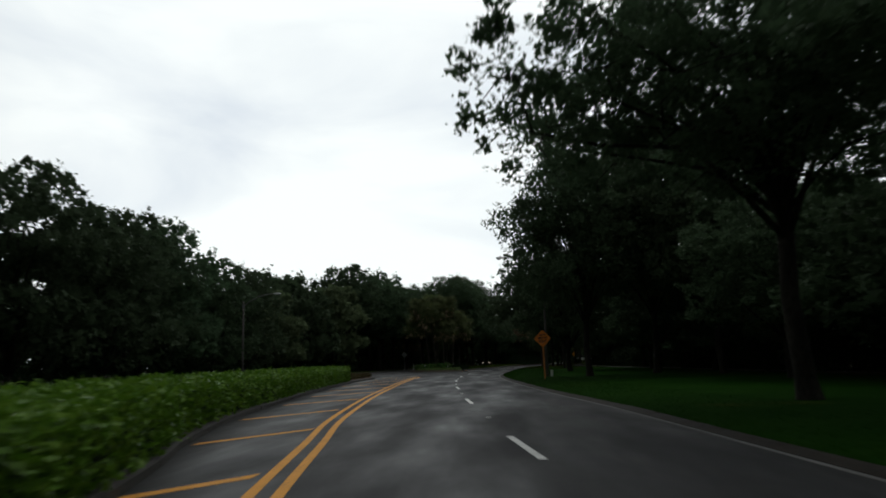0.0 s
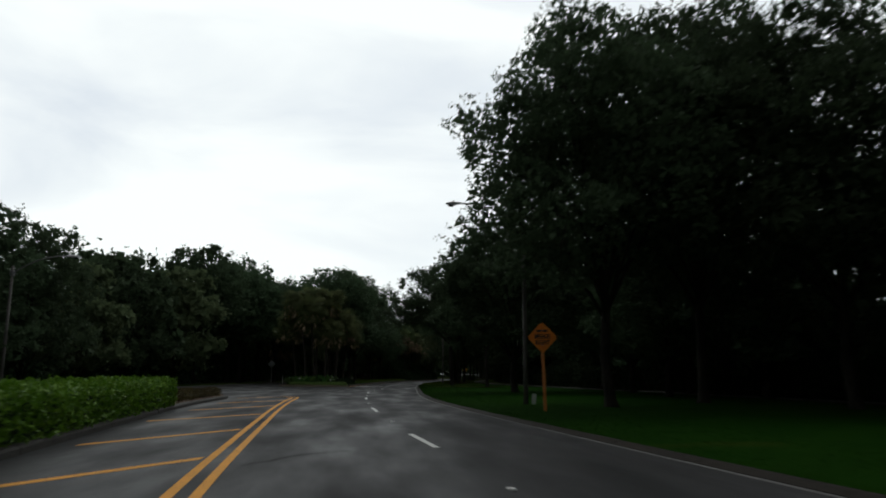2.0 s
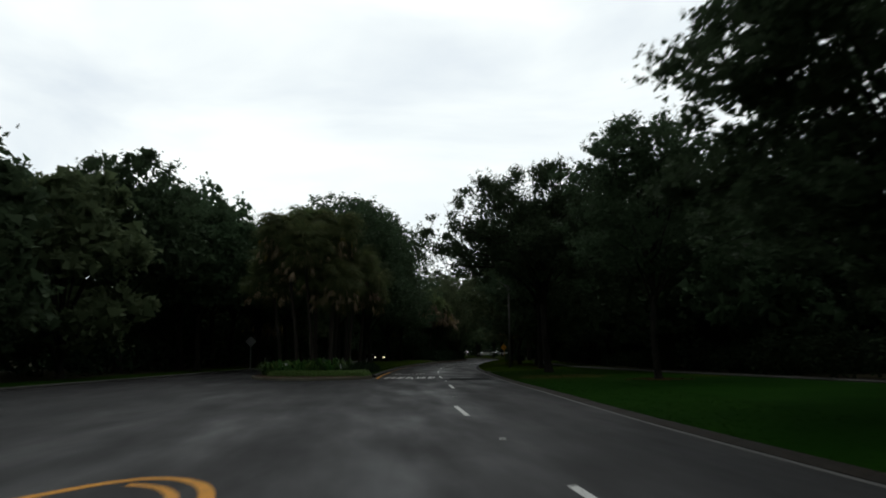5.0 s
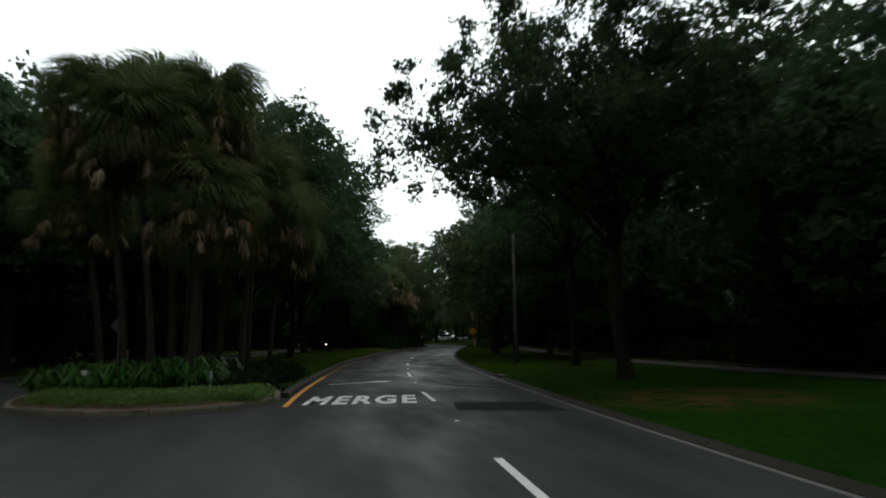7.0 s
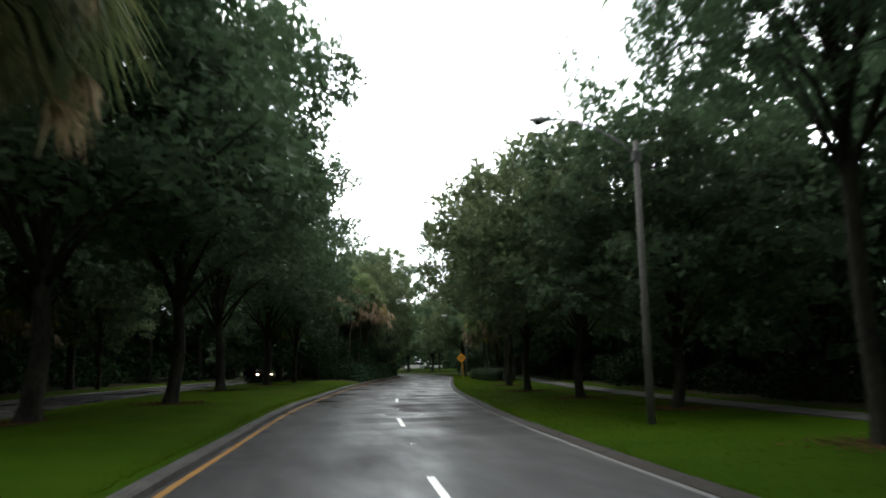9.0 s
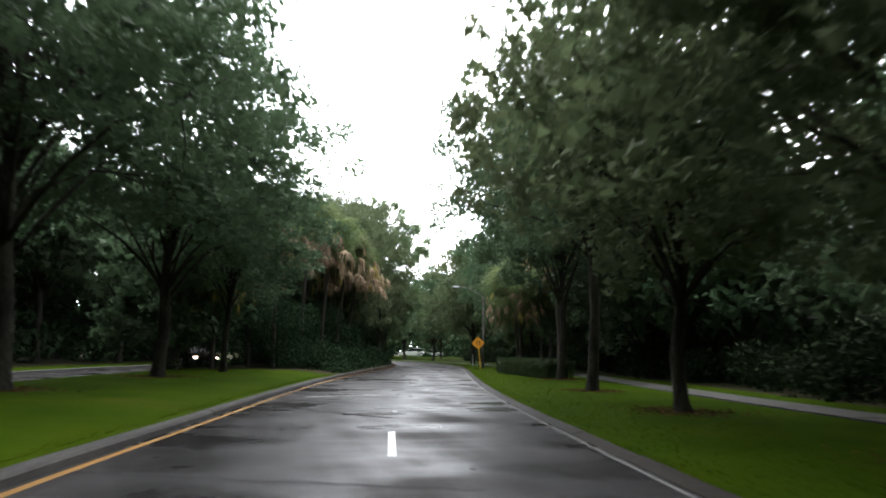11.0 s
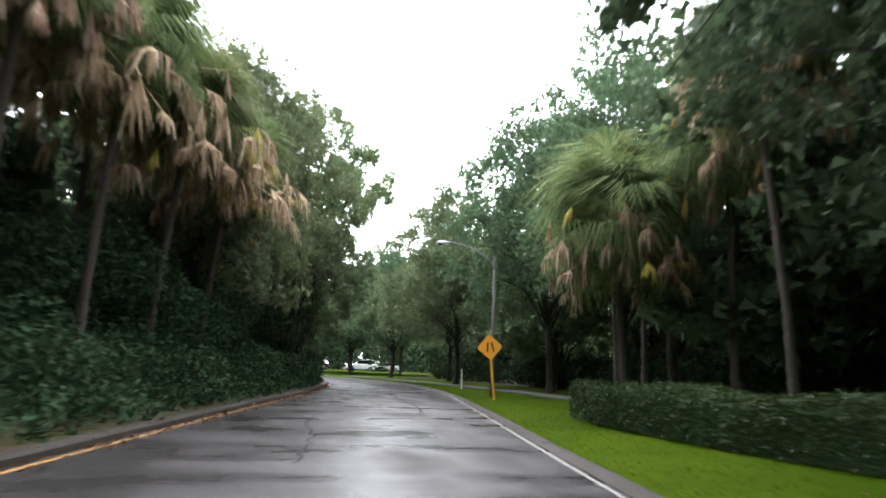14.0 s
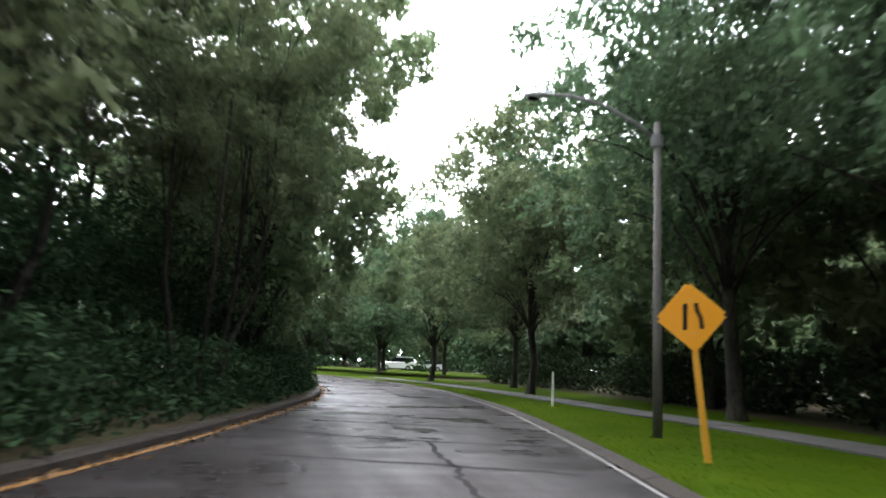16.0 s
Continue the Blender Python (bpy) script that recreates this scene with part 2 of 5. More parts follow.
OAKLIGHT = leaf_material("young_oak_leaves", (0.092, 0.130, 0.064), (0.108, 0.146, 0.072), (0.126, 0.164, 0.082), 0.34, 0.65, 0.05)
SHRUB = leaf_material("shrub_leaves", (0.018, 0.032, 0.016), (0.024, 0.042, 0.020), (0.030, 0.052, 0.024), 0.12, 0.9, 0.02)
STRAP = leaf_material("strap_leaves", (0.030, 0.090, 0.016), (0.052, 0.130, 0.022), (0.12, 0.20, 0.040), 0.25, 0.5, 0.12)
HEDGE = leaf_material("hedge_leaves", (0.0616, 0.1736, 0.01344), (0.1008, 0.2464, 0.02016), (0.168, 0.336, 0.0392), 0.25, 0.45)
CLIPPED = leaf_material("clipped_hedge_leaves", (0.0154, 0.035, 0.0098), (0.0245, 0.0525, 0.014), (0.0525, 0.063, 0.021), 0.15)
RUSTY = leaf_material("rusty_shrub_leaves", (0.040, 0.040, 0.012), (0.064, 0.052, 0.018), (0.10, 0.068, 0.024), 0.2)
COVER = leaf_material("ground_cover_leaves", (0.102, 0.187, 0.0425), (0.1445, 0.2465, 0.068), (0.2125, 0.306, 0.102), 0.25)
FROND = leaf_material("palm_fronds", (0.070, 0.105, 0.042), (0.102, 0.140, 0.054), (0.165, 0.180, 0.074), 0.36, 0.65, 0.05)
DEADFROND = leaf_material("dead_palm_fronds", (0.17, 0.11, 0.065), (0.30, 0.215, 0.14), (0.46, 0.37, 0.27), 0.3, 0.85, 0.05)
LITTER = leaf_material("leaf_litter", (0.06, 0.035, 0.02), (0.11, 0.065, 0.03), (0.17, 0.11, 0.05), 0.0, 0.9, 0.03)
YELFROND = leaf_material("yellowing_palm_fronds", (0.16, 0.15, 0.03), (0.26, 0.21, 0.05), (0.34, 0.23, 0.07), 0.3, 0.5)
STEEL = two_scale("galvanised_steel", (0.38, 0.39, 0.40), (0.48, 0.49, 0.50), (0.30, 0.30, 0.30), 3, 40, 0.45, 0.1, 0.003, 0.85)
POLE = two_scale("weathered_pole_concrete", (0.072, 0.068, 0.06), (0.112, 0.1056, 0.096), (0.04, 0.0376, 0.032), 1.0, 24, 0.8, 0.3, 0.008)
LAMPGREY = two_scale("lamp_housing_grey", (0.52, 0.53, 0.54), (0.58, 0.59, 0.60), (0.22, 0.22, 0.22), 4, 30, 0.45, 0.1, 0.003)
ARMGREY = two_scale("dull_lamp_arm", (0.10, 0.10, 0.10), (0.14, 0.14, 0.14), (0.07, 0.07, 0.07), 3, 40, 0.6, 0.1, 0.003)
ORANGE = two_scale("orange_sign_face", (0.72, 0.20, 0.015), (0.78, 0.24, 0.02), (0.62, 0.16, 0.015), 2, 60, 0.4, 0.05, 0.001)
AMBER = two_scale("amber_sign_face", (0.80, 0.32, 0.010), (0.84, 0.36, 0.015), (0.72, 0.28, 0.012), 2, 60, 0.4, 0.05, 0.001)
ORANGEPOST = two_scale("orange_post_paint", (0.60, 0.20, 0.04), (0.66, 0.25, 0.06), (0.40, 0.15, 0.04), 3, 40, 0.5, 0.1, 0.002)
AMBERPOST = two_scale("amber_post_paint", (0.70, 0.33, 0.02), (0.76, 0.38, 0.03), (0.5, 0.24, 0.03), 3, 40, 0.5, 0.1, 0.002)
BLACK = two_scale("black_sign_ink", (0.015, 0.015, 0.015), (0.02, 0.02, 0.02), (0.03, 0.03, 0.03), 4, 50, 0.5, 0.05, 0.001)
MARKER = two_scale("white_plastic", (0.70, 0.70, 0.68), (0.76, 0.76, 0.74), (0.6, 0.6, 0.57), 3, 40, 0.5, 0.05, 0.002)
STUCCO = two_scale("pale_stucco", (0.44, 0.4, 0.368), (0.496, 0.456, 0.424), (0.384, 0.352, 0.32), 0.7, 30, 0.85, 0.3, 0.01)
SHINGLE = two_scale("grey_shingles", (0.064, 0.06, 0.06), (0.088, 0.084, 0.08), (0.04, 0.04, 0.04), 0.8, 9, 0.85, 0.6, 0.02)
TRIM = two_scale("white_trim", (0.36, 0.36, 0.35), (0.39, 0.39, 0.38), (0.325, 0.325, 0.315), 1, 30, 0.6, 0.1, 0.002)
CARDARK = two_scale("dark_car_paint", (0.006, 0.004, 0.0045), (0.009, 0.006, 0.0065), (0.005, 0.0035, 0.0035), 1, 50, 0.6, 0.0, 0.001, 0.0, 0.0)
CARWHITE = two_scale("white_car_paint", (0.70, 0.70, 0.70), (0.76, 0.76, 0.76), (0.66, 0.66, 0.66), 1, 50, 0.2, 0.0, 0.001)
TYRE = two_scale("tyre_rubber", (0.02, 0.02, 0.02), (0.028, 0.028, 0.028), (0.015, 0.015, 0.015), 3, 40, 0.8, 0.3, 0.003)
GLASS, _gn, _gl, _gb = material("dark_window_glass", 0.12, 0.0, 0.02)
_gl.new(ramp_node(_gn, _gl, noise_node(_gn, _gl, 1.5), (0.3, (0.004, 0.005, 0.006)), (0.7, (0.008, 0.009, 0.010))), _gb.inputs["Base Color"])
LENS, _en, _el, _eb = material("headlight_glow", 0.2)
_eb.inputs["Base Color"].default_value = (0.9, 0.85, 0.75, 1)
_eb.inputs["Emission Color"].default_value, _eb.inputs["Emission Strength"].default_value = (1.0, 0.82, 0.55, 1), 1.6
TAIL, _tn, _tl, _tb = material("red_tail_lens", 0.2)
_tb.inputs["Base Color"].default_value = (0.4, 0.02, 0.02, 1)


# ---- helpers for shapes ----
def mesh_from(name, verts, faces, mats):
    me = bpy.data.meshes.new(name)
    me.from_pydata([tuple(v) for v in verts], [], faces)
    for mat in mats if isinstance(mats, (list, tuple)) else [mats]:
        me.materials.append(mat)
    return me


def part(name, shape, mat, parent=None, label="", smooth=False):
    """Links a bmesh or mesh as one object, under a thing or a part if one is given."""
    if isinstance(shape, bmesh.types.BMesh):
        me = bpy.data.meshes.new(name)
        shape.to_mesh(me)
        shape.free()
        me.materials.append(mat)
    else:
        me = shape
    if smooth:
        me.polygons.foreach_set("use_smooth", [True] * len(me.polygons))
    ob = new(name, me)
    ob.parent = parent
    return tagged(ob, label)


def thing(name, m, label, category, group="", kind=""):
    """An empty at a thing's base that parents its parts."""
    ob = new(name)
    ob.empty_display_size = 0.2
    ob.matrix_basis = m
    return tagged(ob, label, category, group, kind)


def box(bm, x0, x1, y0, y1, z0, z1, bevel=0.0):
    """Adds a box to bm, with its edges rounded off by bevel."""
    made = bmesh.ops.create_cube(bm, size=1.0)["verts"]
    bmesh.ops.scale(bm, vec=(x1 - x0, y1 - y0, z1 - z0), verts=made)
    bmesh.ops.translate(bm, vec=((x0 + x1) / 2, (y0 + y1) / 2, (z0 + z1) / 2), verts=made)
    if bevel:
        edges = list({e for v in made for e in v.link_edges})
        bmesh.ops.bevel(bm, geom=edges, offset=bevel, segments=2, affect="EDGES")
    return bm


def tube_data(points, radii, sides=8, cap=True):
    """Verts and faces of a tapering tube along points."""
    pts = [Vector(p) for p in points]
    verts, faces = [], []
    for k, (p, r) in enumerate(zip(pts, radii)):
        way = (pts[min(k + 1, len(pts) - 1)] - pts[max(k - 1, 0)]).normalized()
        side = way.cross(Vector((0.31, 0.95, 0.05))).normalized()
        up = side.cross(way)
        for s in range(sides):
            a = 2 * math.pi * s / sides
            verts.append(p + (side * math.cos(a) + up * math.sin(a)) * r)
    for k in range(len(pts) - 1):
        for s in range(sides):
            a, b = k * sides + s, k * sides + (s + 1) % sides
            faces.append((a, b, b + sides, a + sides))
    if cap:
        faces.append(tuple(range(sides))[::-1])
        faces.append(tuple(range((len(pts) - 1) * sides, len(pts) * sides)))
    return verts, faces


def joined(pieces):
    """Several (verts, faces) as one."""
    verts, faces = [], []
    for v, f in pieces:
        n = len(verts)
        verts += list(v)
        faces += [tuple(i + n for i in face) for face in f]
    return verts, faces


def quads_mesh(name, quads, mat):
    """A mesh of loose quads or triangles from an array of n x corners x 3."""
    n, k = quads.shape[:2]
    me = bpy.data.meshes.new(name)
    me.vertices.add(k * n)
    me.vertices.foreach_set("co", quads.astype(np.float32).ravel())
    me.loops.add(k * n)
    me.loops.foreach_set("vertex_index", np.arange(k * n, dtype=np.int32))
    me.polygons.add(n)
    me.polygons.foreach_set("loop_start", np.arange(0, k * n, k, dtype=np.int32))
    me.materials.append(mat)
    me.update(calc_edges=True)
    me.validate()
    return me


def leaf_quads(centres, size, rng, flat=0.0, slim=0.55):
    """A pointed leaf at each centre, turned at random; flat: how far the leaves lie level."""
    n = len(centres)
    u = rng.normal(size=(n, 3))
    u[:, 2] *= 1 - 0.6 * flat
    u /= np.linalg.norm(u, axis=1)[:, None]
    w = np.cross(u, rng.normal(size=(n, 3)))
    w /= np.linalg.norm(w, axis=1)[:, None] + 1e-9
    s = (size * rng.uniform(0.65, 1.35, n))[:, None]
    a, b = u * s * 0.5, w * s * 0.5 * slim
    return np.stack([centres - a + b, centres - a - b, centres + a], 1)


def clump_points(centres, radii, n, rng, hollow=0.55, reach=1.15):
    """n points spread over round clumps, thicker towards their outside."""
    weight = radii**2 / (radii**2).sum()
    k = rng.choice(len(centres), n, p=weight)
    d = rng.normal(size=(n, 3))
    d /= np.linalg.norm(d, axis=1)[:, None]
    r = rng.uniform(hollow**3, reach, n) ** (1 / 3)
    return centres[k] + d * (r * radii[k])[:, None] * np.array([1, 1, 0.8])


def spline(points, step=1.0):
    """A smooth curve through points of the plan, cut to about one step a piece."""
    p = np.array(points, float)
    p = np.vstack([2 * p[0] - p[1], p, 2 * p[-1] - p[-2]])
    out = []
    for k in range(1, len(p) - 2):
        n = max(2, int(np.linalg.norm(p[k + 1] - p[k]) / step))
        t = (np.arange(n) / n)[:, None]
        a, b, c, d = p[k - 1 : k + 3]
        out.append(0.5 * (2 * b + (c - a) * t + (2 * a - 5 * b + 4 * c - d) * t**2 + (3 * b - a - 3 * c + d) * t**3))
    return np.vstack([*out, p[-2:-1]])


def outward(curve):
    """Normals to the right of a curve's run."""
    d = np.gradient(curve, axis=0)
    d /= np.linalg.norm(d, axis=1)[:, None]
    return np.stack([d[:, 1], -d[:, 0]], 1)


def band(name, curve, offsets, heights, mats, parent=None, label="", smooth=False):
    """A strip along a curve: at each offset to its right, the height given."""
    nrm, rows, m = outward(curve), len(curve), len(offsets)
    verts = [(*(curve[i] + nrm[i] * o), z) for i in range(rows) for o, z in zip(offsets, heights)]
    faces = [(i * m + j, i * m + j + 1, (i + 1) * m + j + 1, (i + 1) * m + j) for i in range(rows - 1) for j in range(m - 1)]
    return part(name, mesh_from(name, verts, faces, mats), None, parent, label, smooth)


def nearest(curve, x, y):
    """The distance of a place from a curve, and on which side: right is positive."""
    d = np.hypot(curve[:, 0] - x, curve[:, 1] - y)
    i = int(d.argmin())
    nrm = outward(curve)[i]
    return d[i] * (1 if (np.array([x, y]) - curve[i]) @ nrm > 0 else -1)


# ---- the plan ----
KERB_R = spline([(11.5, -60), (9.3, -25), (7.2, 0), (6.35, 12), (5.75, 21), (4.95, 29), (4.4, 36), (3.8, 45), (3.35, 55), (3.35, 62), (3.7, 70),
                 (4.45, 80), (5.15, 90), (6.1, 100), (7.2, 110), (8.6, 120), (10.4, 130), (12.4, 140), (14.75, 150), (17.3, 160), (19.95, 170),
                 (22.45, 180), (24.35, 190), (25.25, 200), (25.0, 210), (23.4, 219), (20.5, 227), (16, 234), (9, 240), (0, 245), (-20, 252), (-55, 263)])
LINE_L = spline([(-1.0, 94.6), (-0.8, 97.3), (-0.45, 101), (0.4, 108.4), (1.0, 113), (2.05, 121), (3.0, 127), (4.2, 133), (5.6, 140), (7.8, 150),
                 (10.4, 160), (13.15, 170), (15.8, 179), (18.05, 188), (19.2, 195), (19.5, 203), (18.6, 211), (16.5, 218), (13, 224), (7, 229), (-2, 233.5), (-20, 240), (-55, 251)])
MEDIAN_L = spline([(-7.7, 96.5), (-8.4, 101), (-7.8, 108), (-6.5, 116), (-6.0, 123), (-5.7, 130), (-4.7, 139), (-2.8, 149), (-0.6, 160), (2.0, 170),
                   (5.0, 180), (7.6, 190), (8.8, 198), (8.6, 206), (6.6, 213), (2.5, 218), (-6, 223), (-22, 229), (-57, 240)])
FAR_L = spline([(-8, -60), (-13, -20), (-16, 10), (-17, 40), (-17.3, 60), (-17.2, 78), (-15.6, 90), (-13.6, 102), (-12.4, 112), (-11.4, 121), (-10.4, 130),
                (-9.3, 139), (-7.4, 149), (-5.2, 160), (-2.6, 171), (0.4, 181), (2.8, 190), (4.0, 198), (3.8, 204), (1.5, 210), (-4, 215), (-18, 221), (-57, 233)])
ISLAND = spline([(5.5, -45), (2.6, -15), (0.8, 0), (-1.4, 10), (-2.6, 14.2), (-3.8, 20), (-4.6, 26.3), (-5.3, 32), (-5.9, 38.4), (-6.4, 44.3), (-6.75, 49),
                 (-6.95, 55), (-6.95, 61), (-7.3, 63.2), (-8.3, 64.4), (-9.3, 63.6), (-9.9, 61), (-10.2, 55), (-10.1, 45), (-9.3, 30), (-7.6, 15), (-5, 0), (-1.8, -15), (3.2, -45)], 0.8)
PALM_ISLAND = spline([(-1.25, 99.5), (-1.2, 97.0), (-1.35, 95.4), (-1.95, 94.35), (-2.75, 93.85), (-4.0, 93.5), (-5.8, 94.2), (-7.1, 95.2), (-7.9, 97.2), (-8.35, 100)], 0.5)


def rise_r(d):
    """Height of the verge at d metres behind the edge line."""
    return float(np.interp(d, [0, 0.5, 2, 8, 30], [0.0, 0.06, 0.09, 0.17, 0.3]))


def median_z(x, y):
    a, b = -nearest(LINE_L, x, y), nearest(MEDIAN_L, x, y)
    return 0.12 + 0.2 * min(1.0, max(0.0, min(a, b)) / 3.0)


def ground_z(x, y):
    d = nearest(KERB_R, x, y)
    if d > 0:
        return rise_r(d)
    e = -nearest(FAR_L, x, y)
    if e > 0:
        return rise_r(e)
    if y > 94 and nearest(MEDIAN_L, x, y) > 0 and nearest(LINE_L, x, y) < 0:
        return median_z(x, y)
    return 0.0


# ---- ground, road and kerbs ----
bm = bmesh.new()
bmesh.ops.create_grid(bm, x_segments=24, y_segments=24, size=1600)
for v in bm.verts:
    v.co.z = -0.08
tagged(part("ground", bm, FOREST), "dark damp ground under the woods, reaching to the horizon", "ground", kind="structure")



def along(curve, s):
    """Places at equal shares of a curve's length."""
    d = np.r_[0, np.cumsum(np.linalg.norm(np.diff(curve, axis=0), axis=1))]
    return np.stack([np.interp(s * d[-1], d, curve[:, 0]), np.interp(s * d[-1], d, curve[:, 1])], 1)


share = np.linspace(0, 1, 220)
a, b = along(FAR_L, share), along(KERB_R, share)
a, b = a - outward(a) * 0.4, b + outward(b) * 0.3
verts = [(*(p + (q - p) * c), 0.0) for p, q in zip(a, b) for c in np.linspace(0, 1, 9)]
faces = [(i * 9 + j, i * 9 + j + 1, (i + 1) * 9 + j + 1, (i + 1) * 9 + j) for i in range(219) for j in range(8)]
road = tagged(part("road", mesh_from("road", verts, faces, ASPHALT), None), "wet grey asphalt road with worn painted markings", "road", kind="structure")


def strips(name, curve, side, shares, inner, outer, mat, label, category):
    """Ground along one side of a curve, from an inner to an outer distance that may change on the way."""
    nrm, m = outward(curve), len(shares)
    verts = []
    for i, p in enumerate(curve):
        a, b = inner(p[1]), outer(p[1])
        for s in shares:
            d = a + (b - a) * s
            verts.append((*(p + nrm[i] * side * d), rise_r(d) - (0.02 if d < 0.3 else 0.0)))
    faces = [(i * m + j, i * m + j + 1, (i + 1) * m + j + 1, (i + 1) * m + j)[:: int(side)] for i in range(len(curve) - 1) for j in range(m - 1)]
    return tagged(part(name, mesh_from(name, verts, faces, mat), None), label, category, kind="structure")


def lawn_r(y):
    return float(np.interp(y, [0, 60, 90, 110, 150, 175, 260], [15, 15, 11.5, 9.8, 9.5, 7.6, 7.6]))


shares = [0, 0.03, 0.08, 0.16, 0.3, 0.5, 0.75, 1.0]
strips("verge_right", KERB_R, 1, shares, lambda y: 0.2, lawn_r, GRASS, "bright green mown grass verge, wet from rain", "grass")
strips("woodland_floor_right", KERB_R, 1, [0, 0.2, 0.5, 1.0], lawn_r, lambda y: 45.0, FOREST, "dark leafy ground below the trees", "ground")
strips("verge_left", FAR_L, -1, shares, lambda y: 0.3, lambda y: 3.6, GRASS, "green grass verge below dark woods", "grass")
strips("woodland_floor_left", FAR_L, -1, [0, 0.3, 1.0], lambda y: 3.6, lambda y: 18.0, FOREST, "dark leafy ground below the trees", "ground")


def filled(name, outline, z, mat, label, category, crown=0.0, inset=1.0):
    """A raised bed inside a closed outline, a little higher in its middle."""
    c = outline.mean(0)
    inner = outline - outward(outline) * 0
    verts, faces, n = [], [], len(outline)
    for f, h in ((1.0, 0.0), (0.9, 0.4), (0.6, 0.9), (0.25, 1.0)):
        verts += [(*(c + (p - c) * f), z + crown * h) for p in inner]
    for k in range(3):
        for i in range(n - 1):
            faces.append((k * n + i, k * n + i + 1, (k + 1) * n + i + 1, (k + 1) * n + i))
    faces.append(tuple(range(3 * n, 4 * n)))
    return tagged(part(name, mesh_from(name, verts, faces, mat), None), label, category, kind="structure")


# median: strips between the yellow line's kerb and the far carriageway, cut at equal shares of both curves
share = np.linspace(0, 1, 190)
start_l = LINE_L[LINE_L[:, 1] > 98.5]
start_m = MEDIAN_L[MEDIAN_L[:, 1] > 99.0]
a, b = along(start_l, share), along(start_m, share)
a = a - outward(a) * 0.34
b = b + outward(b) * 0.12
verts, faces, cuts = [], [], np.linspace(0, 1, 9)
for p, q in zip(a, b):
    wide = np.linalg.norm(q - p)
    for c in cuts:
        verts.append((*(p + (q - p) * c), 0.12 + 0.22 * min(1.0, min(c, 1 - c) * wide / 3.0)))
cell = [(i * 9 + j, i * 9 + j + 1, (i + 1) * 9 + j + 1, (i + 1) * 9 + j) for i in range(len(a) - 1) for j in range(8)]
lawn_end = 157.0
tagged(part("median", mesh_from("median", verts, [f for f in cell if verts[f[0]][1] < lawn_end], GRASS), None), "green grass median between the carriageways", "grass", kind="structure")
tagged(part("median_woods", mesh_from("median_woods", verts, [f for f in cell if verts[f[0]][1] >= lawn_end], FOREST), None), "dark leaf-strewn ground below the thicket of the median", "ground", kind="structure")
filled("palm_island_bed", PALM_ISLAND, 0.13, MULCH, "mulched bed at the rounded nose of the median", "bed", 0.12)

# planting island with the hedge: strip between its two long sides
tip = int(np.argmax(ISLAND[:, 1]))
a, b = along(ISLAND[: tip + 1], np.linspace(0, 1, 120)), along(ISLAND[tip:][::-1], np.linspace(0, 1, 120))
verts, faces = [], []
for p, q in zip(a, b):
    for c in np.linspace(0.02, 0.98, 6):
        verts.append((*(p + (q - p) * c), 0.13 + 0.04 * math.sin(math.pi * c)))
for i in range(119):
    for j in range(5):
        faces.append((i * 6 + j, i * 6 + j + 1, (i + 1) * 6 + j + 1, (i + 1) * 6 + j))
tagged(part("planting_island", mesh_from("planting_island", verts, faces, MULCH), None), "mulched planting island beside the road", "bed", kind="structure")


def kerb(name, curve, profile, mat, label, length=3.0):
    """A run of kerb stones of one profile (offset to the right, height), each its own piece with a joint between."""
    top = thing(name, Matrix(), label, "kerb", kind="structure")
    d = np.r_[0, np.cumsum(np.linalg.norm(np.diff(curve, axis=0), axis=1))]
    nrm = outward(curve)
    length = d[-1] / round(d[-1] / length)
    for k in range(round(d[-1] / length)):
        s = np.linspace(k * length + 0.012, (k + 1) * length - 0.012, 4)
        jog = random.uniform(-0.006, 0.006)
        verts, m = [], len(profile)
        for v in s:
            p = np.array([np.interp(v, d, curve[:, 0]), np.interp(v, d, curve[:, 1])])
            q = np.array([np.interp(v, d, nrm[:, 0]), np.interp(v, d, nrm[:, 1])])
            verts += [(*(p + q * (o + jog)), z + jog * 0.6) for o, z in profile]
        faces = [(i * m + j, i * m + j + 1, (i + 1) * m + j + 1, (i + 1) * m + j) for i in range(3) for j in range(m - 1)]
        faces += [tuple(range(m))[::-1], tuple(range(3 * m, 4 * m))]
        part("kerb_stone", mesh_from("kerb_stone", verts, faces, mat), None, top)
    return top


def ribbon(name, curve, offset, width, z, mat, label=""):
    """A painted line along a curve, a part of the road."""
    return band(name, curve, [offset - width / 2, offset + width / 2], [z, z], [mat], road, label)


def flat(name, outline, z, mat, label="", parent=None):
    """A flat painted shape of the road."""
    return part(name, mesh_from(name, [(x, y, z) for x, y in outline], [tuple(range(len(outline)))], mat), None, parent or road, label)


inside = (KERB_R[:, 1] > -30) & (KERB_R[:, 1] < 246)
run_r = KERB_R[inside]
cut = int(np.abs(run_r[:, 1] - 118).argmin())
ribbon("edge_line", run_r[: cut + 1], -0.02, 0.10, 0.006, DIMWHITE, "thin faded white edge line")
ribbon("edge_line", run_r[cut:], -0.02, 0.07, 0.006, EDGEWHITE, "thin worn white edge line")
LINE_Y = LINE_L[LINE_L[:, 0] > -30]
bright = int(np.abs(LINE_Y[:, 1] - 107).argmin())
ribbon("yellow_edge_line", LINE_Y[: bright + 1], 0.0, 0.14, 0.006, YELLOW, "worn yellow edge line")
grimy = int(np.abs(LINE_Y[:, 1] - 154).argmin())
ribbon("yellow_edge_line", LINE_Y[bright : grimy + 1], 0.0, 0.12, 0.006, DULLYELLOW, "dull yellow edge line")
